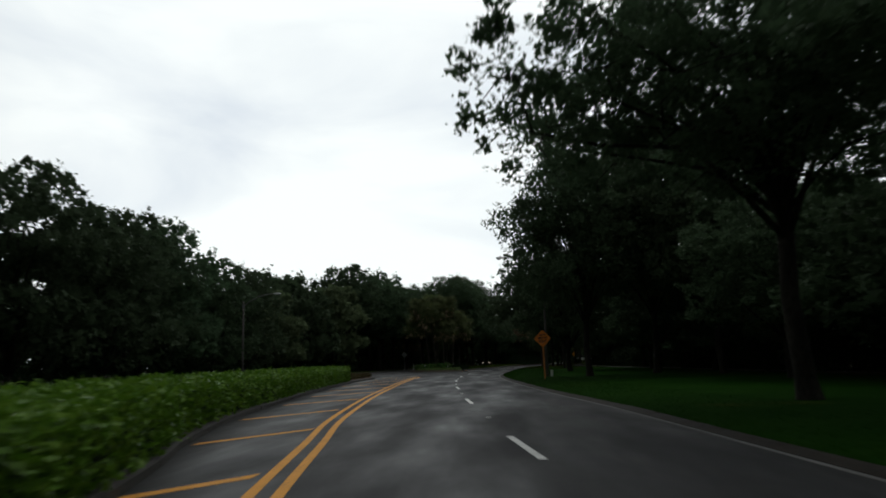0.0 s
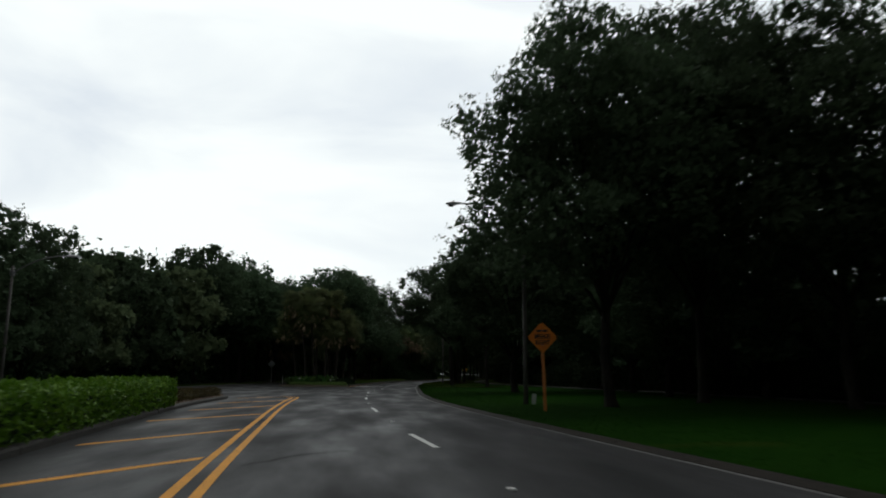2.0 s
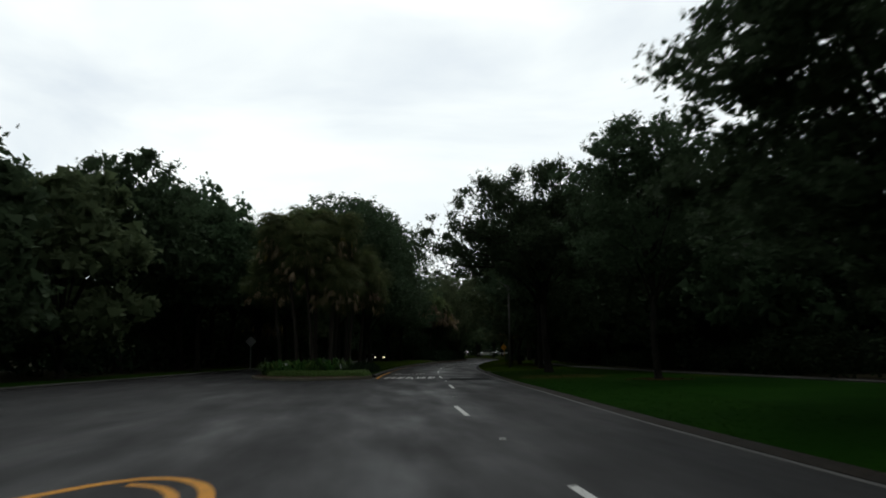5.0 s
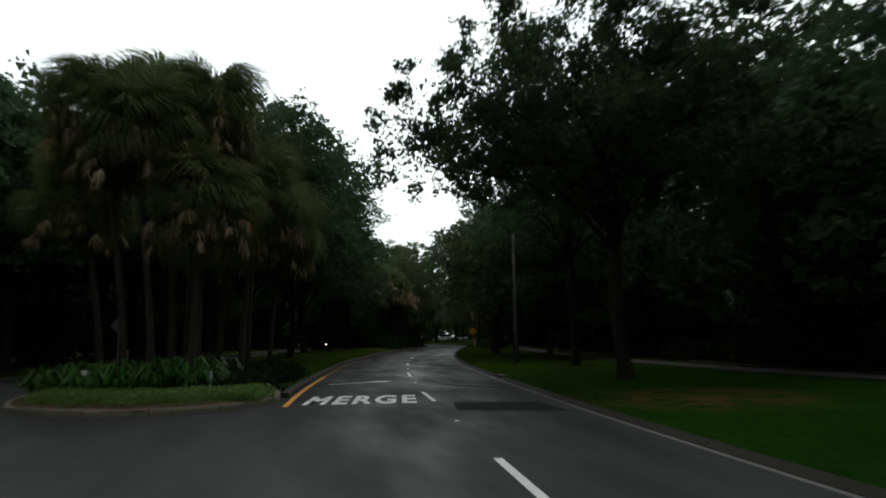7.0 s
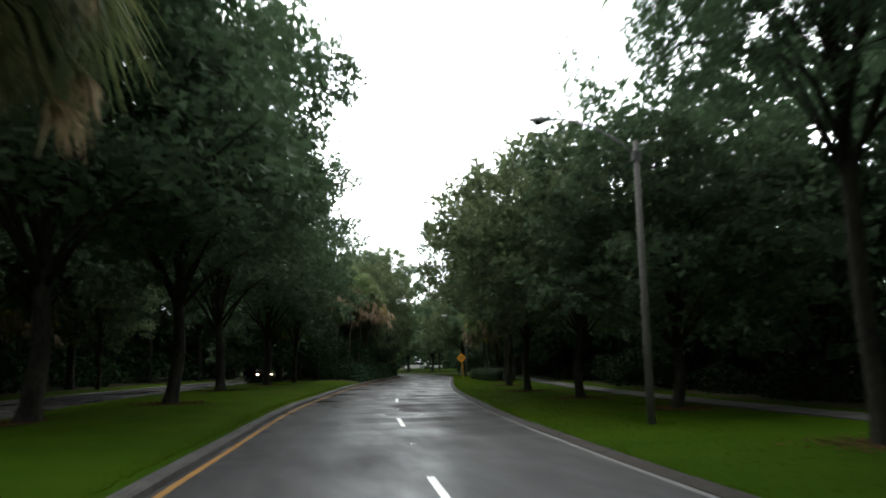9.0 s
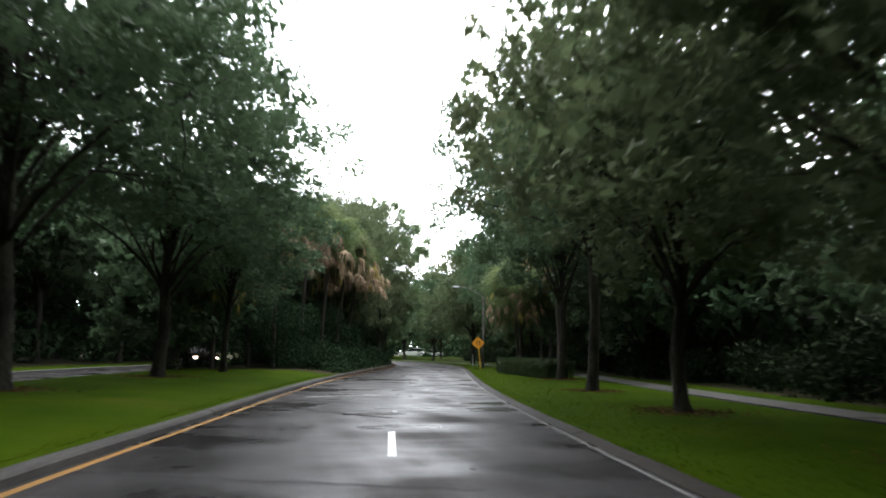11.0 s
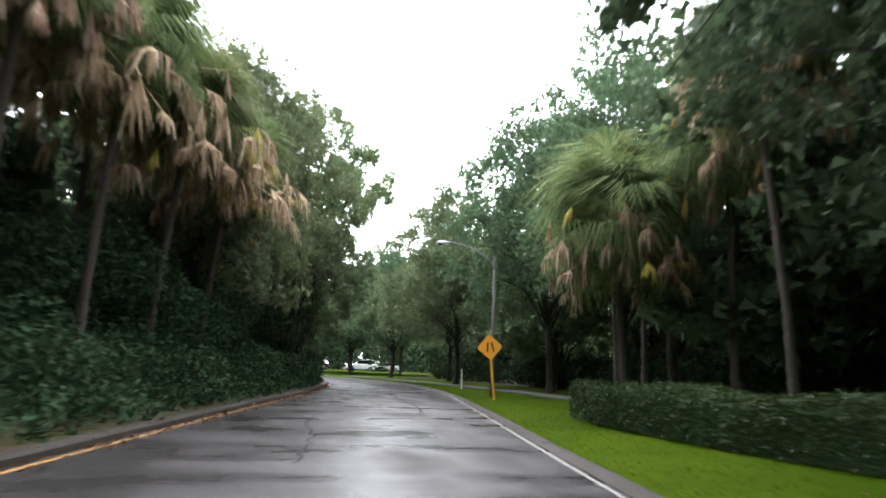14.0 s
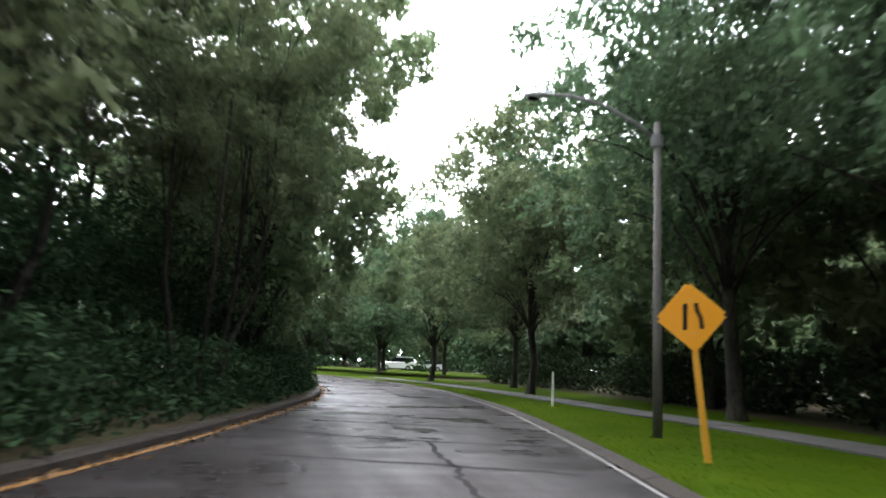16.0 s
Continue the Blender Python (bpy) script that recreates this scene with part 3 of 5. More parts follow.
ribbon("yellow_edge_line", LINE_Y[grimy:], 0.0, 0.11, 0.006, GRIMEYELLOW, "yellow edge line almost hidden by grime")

DOUBLE = spline([(3.0, -8), (1.7, 1), (0.48, 9.1), (-0.2, 14), (-0.85, 18.5), (-1.5, 25), (-2.0, 31), (-2.38, 37), (-2.75, 43.5), (-3.05, 49), (-3.33, 56), (-3.42, 61.6)], 0.6)
ribbon("double_yellow_line", DOUBLE, 0.0, 0.13, 0.006, YELLOW, "worn yellow line, half of a double line")
ribbon("double_yellow_line", DOUBLE, -0.30, 0.13, 0.006, YELLOW, "worn yellow line, half of a double line")
ROUND = spline([(-3.42, 61.6), (-3.5, 62.9), (-3.75, 63.7), (-4.2, 64.1), (-4.75, 63.9), (-5.6, 62.7), (-6.5, 61.4)], 0.25)
ribbon("double_yellow_line", ROUND, 0.0, 0.16, 0.0065, YELLOW, "worn yellow line rounding the end of the hatching")
ribbon("double_yellow_line", spline([(-3.72, 61.6), (-3.8, 62.8), (-4.1, 63.5), (-4.5, 63.75)], 0.25), 0.0, 0.13, 0.0065, YELLOW)
for x, y, ex, ey in ((0.75, 4.6, -0.2, 3.7), (-0.2, 10.7, -1.2, 9.3), (-1.0, 16.7, -2.45, 14.3), (-1.75, 22.6, -3.5, 19.6), (-2.25, 28.6, -4.2, 25.6), (-2.65, 34.5, -4.75, 31.3),
                     (-3.0, 40.3, -5.3, 36.8), (-3.3, 46.8, -5.95, 43.5), (-3.55, 52.9, -6.15, 49.4), (-3.7, 58.9, -6.35, 55.4)):
    flat("hatch_line", [(x, y), (ex, ey), (ex, ey - 0.36), (x, y - 0.36)], 0.005, YELLOW, "worn yellow hatch line")


def lane_x(y):
    return float(np.interp(y, [-5, 11.5, 14.3, 24, 27, 35.6, 38.5, 47.7, 51, 60, 63, 71, 74, 84, 86, 94.6, 97.4, 105.7, 108.7, 117, 119.8, 129, 131.7, 150],
                           [5.2, 3.27, 2.92, 2.03, 1.73, 1.12, 0.87, 0.42, 0.28, 0.2, 0.22, 0.4, 0.5, 1.78, 1.9, 2.6, 2.75, 3.6, 3.92, 5.1, 5.46, 7.07, 7.55, 11.2]))


for y in (-0.7, 11.5, 23.9, 35.6, 47.8, 60.0, 71.4, 83.6, 94.9, 106.0, 117.1, 128.9):
    x0, x1 = lane_x(y), lane_x(y + 2.9)
    flat("lane_dash", [(x0 - 0.06, y), (x0 + 0.06, y), (x1 + 0.06, y + 2.9), (x1 - 0.06, y + 2.9)], 0.006, WHITE, "worn white lane dash")
    bm = bmesh.new()
    box(bm, -0.05, 0.05, -0.05, 0.05, 0.0, 0.02, 0.008)
    stud = part("reflector_stud", bm, MARKER, road, "small white reflector stud")
    stud.location = (lane_x(y + 7.0), y + 7.0, 0.0)


def lettering(name, text, size, mat, parent, m, depth=0.0):
    """Letters of the built-in font as a mesh part, centred."""
    curve = bpy.data.curves.new(name, "FONT")
    curve.space_character = 1.0 if depth else 1.22
    curve.body, curve.align_x, curve.align_y, curve.size, curve.extrude, curve.offset = text, "CENTER", "CENTER", size, depth, size * 0.035
    temp = new(name, curve)
    me = bpy.data.meshes.new_from_object(temp.evaluated_get(bpy.context.evaluated_depsgraph_get()))
    bpy.data.objects.remove(temp)
    me.materials.clear()
    me.materials.append(mat)
    ob = part(name, me, mat, parent)
    ob.matrix_basis = m
    return ob


word = lettering("road_lettering", "MERGE", 1.0, LETTERING, road, Matrix(((0.77, 0.24, 0, 0.88), (-0.15, 3.2, 0, 95.8), (0, 0, 1, 0.007), (0, 0, 0, 1))))
tagged(word, "large worn white word MERGE painted on the lane")


def arrow(x0, y0, x1, y1):
    """A slim lane arrow with its point at (x1, y1)."""
    w = Vector((x1 - x0, y1 - y0)).normalized()
    s, tail, tip2 = Vector((-w.y, w.x)), Vector((x0, y0)), Vector((x1, y1))
    neck = tip2 - w * 0.75
    pts = [tail + s * 0.11, tail - s * 0.11, neck - s * 0.13, neck - s * 0.42, tip2, neck + s * 0.42, neck + s * 0.13]
    flat("lane_arrow", [tuple(p) for p in pts], 0.006, FADED if y0 > 120 else WHITE, "worn white merge arrow")


arrow(0.3, 102.3, 2.6, 103.4)
arrow(6.6, 141.1, 9.3, 142.3)


def crack(points, width):
    """A wandering tar-filled crack."""
    c = spline(points, 0.25)
    c = c + np.random.normal(0, 0.035, c.shape)
    ribbon("tar_crack", c, 0.0, width, 0.004, TAR, "dark wet crack across the asphalt")


flat("asphalt_patch", [(2.98, 94.47), (4.92, 93.89), (4.95, 91.7), (2.70, 92.54)], 0.003, NEWASPHALT, "darker rectangular repair patch in the asphalt")
crack([(8.0, 141.75), (9.4, 140.95)], 0.10)
crack([(10.2, 140.3), (10.8, 139.6), (11.5, 138.3)], 0.10)
crack([(7.0, 136.2), (8.6, 135.6), (9.6, 135.4)], 0.06)
crack([(3.9, 100.9), (4.7, 99.6), (5.5, 98.3)], 0.28)
crack([(12.9, 158.0), (13.6, 161.5), (14.0, 165.0), (15.1, 169)], 0.05)
crack([(16.6, 176.6), (18.6, 175.9), (20.6, 175.0)], 0.15)
crack([(16.8, 180.0), (19.0, 178.7), (21.8, 178.0)], 0.17)
crack([(19.4, 178.5), (18.85, 174.2), (18.1, 170.0), (17.3, 167.0)], 0.085)
crack([(5.7, 137.7), (6.8, 136.0), (8.05, 134.3)], 0.16)
crack([(5.5, 140.4), (6.8, 139.4), (8.0, 138.4)], 0.10)
crack([(17.6, 182.4), (20.2, 181.6), (22.3, 181.4)], 0.18)
crack([(17.2, 172.2), (18.2, 172.0)], 0.08)
crack([(19.0, 171.3), (20.0, 171.2)], 0.08)
crack([(17.4, 170.2), (18.6, 170.1)], 0.07)
crack([(14.2, 163.6), (15.4, 163.0), (16.6, 162.8)], 0.09)
crack([(10.6, 155.4), (12.2, 154.6), (14.0, 154.4)], 0.10)
crack([(2.2, 128.6), (4.6, 127.6), (7.6, 126.4)], 0.05)
crack([(-1.2, 20.5), (0.6, 21.0), (2.6, 20.6), (4.7, 21.3)], 0.03)
crack([(-1.9, 33.4), (-1.2, 34.6), (-0.4, 35.2)], 0.04)

walk_line = spline([(24, 20), (20.5, 45), (18.2, 70), (16.6, 88), (15.6, 102), (15.9, 114), (17.0, 124), (18.6, 134), (20.9, 145), (23.6, 156), (26.0, 167), (27.4, 178), (28.0, 188), (28.2, 198), (27.6, 210), (25.5, 221)])
walkway = thing("sidewalk", Matrix(), "pale concrete sidewalk of square slabs across the grass", "sidewalk", kind="structure")
dist = np.r_[0, np.cumsum(np.linalg.norm(np.diff(walk_line, axis=0), axis=1))]
wn2 = outward(walk_line)
for k in range(int(dist[-1] / 1.5)):
    s = np.array([k * 1.5 + 0.012, (k + 1) * 1.5 - 0.012])
    verts = []
    for v in s:
        p = np.array([np.interp(v, dist, walk_line[:, 0]), np.interp(v, dist, walk_line[:, 1])])
        q = np.array([np.interp(v, dist, wn2[:, 0]), np.interp(v, dist, wn2[:, 1])])
        g = ground_z(*p) + 0.03 + random.uniform(-0.006, 0.006)
        verts += [(*(p - q * 0.75), g), (*(p + q * 0.75), g), (*(p + q * 0.75), g - 0.12), (*(p - q * 0.75), g - 0.12)]
    part("slab", mesh_from("slab", verts, [(0, 1, 5, 4), (1, 2, 6, 5), (2, 3, 7, 6), (3, 0, 4, 7), (3, 2, 1, 0), (4, 5, 6, 7)], WALKWAY), None, walkway)

bm = bmesh.new()
for x, y in ((19, 243), (24, 236), (28, 227), (33, 224), (44, 228), (50, 240), (48, 258), (34, 263), (20, 258)):
    bm.verts.new((x, y, 0.34))
bm.faces.new(bm.verts)
bmesh.ops.triangulate(bm, faces=bm.faces)
tagged(part("far_lawn", bm, GRASS), "open green lawn beyond the bend of the road", "grass", kind="structure")

# ---- trees ----
def oak_meshes(seed, height, spread, clear, leaves, leaf, mat, trunk_r=0.28, fill=0.3, arm=(), stems=1, holes=0.06, coarse=1.8, tie=1.15, core=0.2):
    """Trunk and crown meshes of a broad tree: height, crown radius, height of the lowest foliage. The crown is a heap of lobes, each borne by
    a limb and clad with clumps of twigs; arm adds lobes (x, y, z, radius) far out on one side; holes: the share of clumps that is missing."""
    rng = np.random.default_rng(seed)
    deep = height - clear
    lobes = []
    for count, out, low, high, size in ((4, 0.30, 0.80, 0.86, 0.36), (7, 0.58, 0.46, 0.70, 0.40), (7, 0.64, 0.18, 0.34, 0.36), (2, 0.15, 0.35, 0.55, 0.46), (3, 0.26, 0.12, 0.22, 0.30)):
        turn = rng.uniform(0, 6.28)
        for k in range(count):
            a = turn + 6.283 * k / count + rng.uniform(-0.3, 0.3)
            r = size * spread * rng.uniform(0.85, 1.15)
            q = spread * out * rng.uniform(0.82, 1.1)
            lobes.append((q * math.cos(a), q * math.sin(a), clear + deep * rng.uniform(low, high), r, min(r * 0.85, deep * 0.27)))
    lobes += [(x, y, z, r, r * 0.8) for x, y, z, r in arm]
    lobes = np.array(lobes)
    share = lobes[:, 3] ** 2 / (lobes[:, 3] ** 2).sum()
    n = 150 if leaves < 10000 else 430
    which = np.repeat(np.arange(len(lobes)), np.maximum(3, (share * n).astype(int)))
    d = rng.normal(size=(len(which), 3))
    d[:, 2] += 0.25
    d /= np.linalg.norm(d, axis=1)[:, None]
    size = lobes[which][:, [3, 3, 4]]
    c = lobes[which][:, :3] + d * size * rng.uniform(0.55, 0.96, (len(which), 1))
    radii = lobes[which][:, 3] * (rng.uniform(0.24, 0.40, len(which)) if leaves < 10000 else rng.uniform(0.20, 0.36, len(which)))
    keep = (rng.random(len(which)) > holes) | (which >= len(lobes) - len(arm))
    c, radii = c[keep], radii[keep]
    # no clump hangs free: starting from the middle, each is drawn up to the nearest one that is already joined
    first = int(np.linalg.norm(c - c.mean(0), axis=1).argmin())
    near, gap = np.full(len(c), first), np.linalg.norm(c - c[first], axis=1) - tie * (radii + radii[first])
    loose = np.ones(len(c), bool)
    loose[first] = False
    while loose.any():
        k = int(np.where(loose, gap, 1e9).argmin())
        loose[k] = False
        if gap[k] > 0:
            toward = c[near[k]] - c[k]
            c[k] = c[k] + toward * gap[k] / np.linalg.norm(toward)
        fresh = np.linalg.norm(c - c[k], axis=1) - tie * (radii + radii[k])
        near, gap = np.where(fresh < gap, k, near), np.minimum(gap, fresh)
    inner = int(leaves * fill)
    deepest = int(inner * core)
    inside = np.concatenate([clump_points(c, radii * 0.6, inner - deepest, rng, 0.1), clump_points(lobes[:, :3], lobes[:, 3] * 0.72, deepest, rng, 0.1)])
    twigs = clump_points(c, radii, max(1, (leaves - inner) // 9), rng, 0.6, 1.5)
    pts = np.repeat(twigs, 9, 0) + rng.normal(0, leaf * 0.85, (len(twigs) * 9, 3)) * np.array([1, 1, 0.75])
    crown = quads_mesh("crown", np.concatenate([leaf_quads(pts, leaf, rng, 0.4, 0.62), leaf_quads(inside, leaf * coarse, rng, 0.2, 0.85)]), mat)
    pieces = []
    for stem in range(stems):
        a, wide = 2.4 * stem, 0.0 if stems == 1 else spread * 0.16
        foot = Vector((math.cos(a), math.sin(a), 0)) * wide * 0.6
        fork = Vector((math.cos(a) * wide * 1.6 + rng.uniform(-0.2, 0.2), math.sin(a) * wide * 1.6 + rng.uniform(-0.2, 0.2), clear * 0.92))
        top = Vector((fork.x * 1.3, fork.y * 1.3, clear + 0.62 * deep))
        q = trunk_r if stems == 1 else trunk_r * 0.5
        bend = foot.lerp(fork, 0.5) + Vector((rng.uniform(-0.14, 0.14), rng.uniform(-0.14, 0.14), 0))
        flare = [(foot + Vector((0, 0, -0.15)), q * 1.7), (foot + Vector((0, 0, 0.10)), q * 1.3), (foot.lerp(bend, 0.25), q * 1.02), (bend, q * 0.9), (fork, q * 0.78), (fork.lerp(top, 0.5), q * 0.5), (top, q * 0.2)]
        pieces.append(tube_data([p for p, _ in flare], [w for _, w in flare], 10))
        for x, y, z, r, _ in lobes[stem::stems]:
            end = Vector((x, y, z))
            base = fork.lerp(top, min(1.0, max(0.0, (z - clear) / deep - 0.3)) * rng.uniform(0.3, 1.0)) - Vector((0, 0, rng.uniform(0.0, 0.2) * clear))
            knee = base.lerp(end, rng.uniform(0.3, 0.45)) + Vector((rng.uniform(-0.3, 0.3), rng.uniform(-0.3, 0.3), rng.uniform(0.1, 0.32) * (end - base).length))
            mid = knee.lerp(end, 0.5) + Vector((rng.uniform(-0.35, 0.35), rng.uniform(-0.35, 0.35), rng.uniform(-0.1, 0.35)))
            w = q * rng.uniform(0.22, 0.42)
            pieces.append(tube_data([base, base.lerp(knee, 0.5) + Vector((0, 0, 0.12)), knee, mid, end], [w, w * 0.8, w * 0.66, w * 0.45, w * 0.15], 6))
            for _ in range(3 if leaves > 20000 else 0):
                tip = end + Vector(rng.normal(size=3)).normalized() * r * 0.8
                pieces.append(tube_data([mid.lerp(end, rng.uniform(0.3, 1.0)), end.lerp(tip, 0.5), tip], [w * 0.3, w * 0.2, w * 0.05], 4))
    v, f = joined(pieces)
    return mesh_from("trunk", v, f, BARK), crown


# kind: crown radius and height, then its two meshes
SIZES = {"limb": (7.0, 12.2), "spreading": (8.0, 13.5), "broad": (6.3, 14.0), "heavy": (6.3, 14.0), "round": (5.4, 11.6), "domed": (5.6, 11.8), "tall": (5.6, 14.5), "light": (5.2, 10.5), "dense": (6.0, 15.5),
         "airy": (5.0, 16.5), "mid": (5.8, 13.5), "stand": (5.8, 14.0), "back": (5.8, 13.5), "far": (5.8, 13.5), "far_tall": (5.4, 15.0), "far_light": (5.4, 12.5)}
LIMB = ((-4.2, -2.0, 6.6, 2.3), (-5.8, -3.0, 7.4, 2.1), (-6.8, -2.6, 6.4, 1.8), (-7.6, -4.0, 7.2, 1.5), (-4.8, 0.8, 6.8, 2.1), (-5.8, -4.6, 8.4, 1.8))
DOMES = ((-4.0, -1.2, 7.4, 1.9), (-2.6, -1.2, 9.4, 1.9), (4.3, -0.6, 7.9, 2.0), (2.2, 0.6, 9.6, 1.9), (-1.6, 0.2, 9.9, 2.1), (-3.4, -0.6, 8.2, 1.9), (4.7, 0.8, 5.6, 1.9), (-3.2, 0.8, 5.4, 2.0), (0.4, -2.0, 8.6, 1.9))
KINDS = {
    "limb": oak_meshes(31, 12.2, 7.0, 5.5, 76000, 0.12, OAK, 0.25, 0.46, LIMB, holes=0.22, coarse=1.5, core=0.1),
    "spreading": oak_meshes(1, 13.5, 8.0, 6.3, 60000, 0.12, OAK, 0.24, 0.42, holes=0.08, coarse=1.4, tie=1.02, core=0.1),
    "broad": oak_meshes(12, 14.0, 6.3, 3.8, 41000, 0.128, OAK, 0.2, 0.46, holes=0.03, coarse=1.5),
    "heavy": oak_meshes(12, 14.0, 6.3, 3.6, 46000, 0.13, OAK, 0.2, 0.52, holes=0.0, coarse=1.7, core=0.42),
    "round": oak_meshes(2, 11.6, 5.4, 2.5, 34000, 0.13, OAK, 0.2, 0.46, holes=0.0),
    "domed": oak_meshes(44, 11.8, 5.6, 2.6, 56000, 0.12, OAK, 0.22, 0.46, DOMES, holes=0.0),
    "tall": oak_meshes(3, 14.5, 5.6, 4.8, 34000, 0.135, OAK, 0.18, 0.40, holes=0.02),
    "light": oak_meshes(4, 10.5, 5.2, 2.6, 31000, 0.125, OAKLIGHT, 0.15, 0.4),
    "dense": oak_meshes(15, 15.5, 6.0, 0.6, 46000, 0.15, OAKLIGHT, 0.2, 0.42, holes=0.03, core=0.06),
    "airy": oak_meshes(18, 16.5, 5.0, 3.2, 46000, 0.115, OAKLIGHT, 0.14, 0.16, stems=5, holes=0.1, core=0.0),
    "mid": oak_meshes(10, 13.5, 5.8, 1.0, 14000, 0.24, OAK, 0.24, 0.35),
    "stand": oak_meshes(21, 14.0, 5.8, 5.4, 12000, 0.26, OAK, 0.24, 0.4),
    "back": oak_meshes(9, 13.5, 5.8, 1.0, 2600, 0.60, OAK, 0.3, 0.45),
    "far": oak_meshes(6, 13.5, 5.8, 1.0, 5600, 0.42, OAK, 0.3, 0.42),
    "far_tall": oak_meshes(7, 15.0, 5.4, 1.2, 5600, 0.42, OAK, 0.3, 0.42),
    "far_light": oak_meshes(8, 12.5, 5.4, 0.8, 5600, 0.40, OAKLIGHT, 0.25, 0.42),
}
WORDS = {
    "broad": "broad dark green oak with a stout grey trunk",
    "heavy": "big dark oak with a deep heavy crown",
    "round": "round-crowned dark oak standing on the grass",
    "domed": "wide dark oak with a double-domed crown",
    "tall": "tall dark oak with a narrow crown",
    "light": "younger oak with lighter green leaves",
    "spreading": "wide spreading oak reaching over the road",
    "limb": "wide oak with a long limb hanging out over the road",
    "airy": "tall many-stemmed tree with thin see-through foliage",
    "dense": "tall dense tree leafy down to the ground",
    "mid": "leafy green tree at the edge of the woods",
    "stand": "tall oak with a bare trunk before the dark woods",
    "back": "dark tree deep in the woods",
    "far": "dense dark green tree in the woods",
    "far_tall": "tall dense tree in the woods",
    "far_light": "lighter green tree in the woods",
}


def tree(kind, x, y, scale=1.0, turn=None, z=None, tall=None, group=""):
    m = Matrix.Translation((x, y, (ground_z(x, y) if z is None else z) - 0.03)) @ Matrix.Rotation(random.uniform(0, 6.28) if turn is None else turn, 4, "Z")
    m = m @ Matrix.Diagonal((scale, scale, tall or scale, 1))
    t = thing("tree", m, WORDS[kind], "tree", group)
    trunk, crown = KINDS[kind]
    part("trunk", trunk, None, t, smooth=True)
    part("crown", crown, None, t)
    return t


def sized(kind, x, y, radius, height, group, turn=None):
    """A tree of that crown radius and height."""
    wide, high = SIZES[kind]
    return tree(kind, x, y, radius / wide, turn, tall=height / high, group=group)


# trees along the verge: kind, place, crown radius, height
sized("limb", 10.5, 20.5, 7.0, 12.2, "trees along the verge", 0.0)
sized("limb", 9.9, 99.6, 6.7, 12.8, "trees along the verge", radians(-10))
sized("spreading", 16.9, 143.0, 6.5, 12.6, "trees along the verge", 1.0)
sized("domed", 9.9, 68.8, 6.0, 10.9, "trees along the verge", 0.0)
# the three trees at Y -6 to 14 are unseen, added to shade the start
for kind, x, y, r, h in (("mid", 18.6, 27.0, 5.5, 9.0), ("mid", 21.5, 44.0, 6.0, 11.0), ("mid", 23.5, 34.0, 6.3, 9.5), ("round", 16.0, 35.0, 5.0, 8.6), ("heavy", 8.9, 48.2, 6.5, 14.9), ("heavy", 13.6, 50.5, 6.6, 17.4),
                         ("heavy", 16.2, 45.0, 6.4, 14.4), ("mid", 18.5, 54.0, 5.8, 11.0), ("broad", 11.8, 8.0, 6.2, 13.0), ("mid", 12.5, -6.0, 6.2, 13.5), ("mid", 19.0, 14.0, 5.4, 10.5),
                         ("round", 18.5, 62.0, 5.0, 8.4), ("round", 16.6, 65.5, 5.0, 8.5), ("round", 15.5, 58.0, 4.8, 8.8), ("round", 17.6, 74.0, 5.0, 9.0), ("tall", 11.2, 86.0, 4.7, 12.2), ("mid", 19.0, 102.0, 6.8, 15.0),
                         ("spreading", 11.8, 108.9, 5.6, 13.0), ("round", 13.9, 118.6, 5.1, 9.9), ("light", 14.1, 126.0, 6.2, 11.0), ("light", 14.9, 134.2, 6.3, 11.7),
                         ("tall", 20.2, 153.4, 5.8, 14.2), ("broad", 29.6, 184.0, 7.2, 15.8), ("broad", 28.5, 171.5, 6.5, 15.0), ("broad", 29.8, 177.4, 6.8, 15.6),
                         ("light", 29.0, 198.0, 6.6, 13.6), ("light", 33.0, 190.0, 6.5, 13.5), ("round", 28.6, 216.0, 5.7, 12.8), ("light", 31.5, 207.0, 6.5, 13.0)):
    sized(kind, x, y, r, h, "trees along the verge")
# trees on the median
for kind, x, y, r, h in (("heavy", -3.9, 118.2, 8.2, 15.0), ("heavy", -1.5, 125.2, 7.2, 15.2), ("broad", -0.6, 138.0, 7.9, 14.6), ("broad", 1.7, 147.0, 7.3, 13.6), ("tall", 3.7, 153.0, 4.6, 9.6),
                         ("airy", 12.0, 178.0, 4.6, 14.2), ("airy", 15.2, 183.4, 4.4, 14.8), ("light", 11.0, 173.5, 4.0, 11.5), ("airy", 10.8, 185.0, 4.8, 16.5), ("dense", 15.9, 190.0, 6.0, 17.0), ("dense", 15.8, 196.5, 5.6, 14.6), ("dense", 14.2, 203.5, 6.0, 14.0), ("dense", 11.0, 211.0, 5.8, 13.6)):
    sized(kind, x, y, r, h, "trees on the median")
for kind, x, y, r, h in (("far", 2.6, 163.0, 4.2, 10.0), ("far_tall", 5.0, 170.0, 4.0, 12.0), ("far", 8.0, 177.0, 4.5, 11.0), ("far", 0.6, 157.0, 3.6, 7.4), ("far", 7.2, 187.0, 4.6, 10.3), ("far_tall", 8.6, 199.0, 4.3, 11.3)):
    sized(kind, x, y, r, h, "trees on the median")

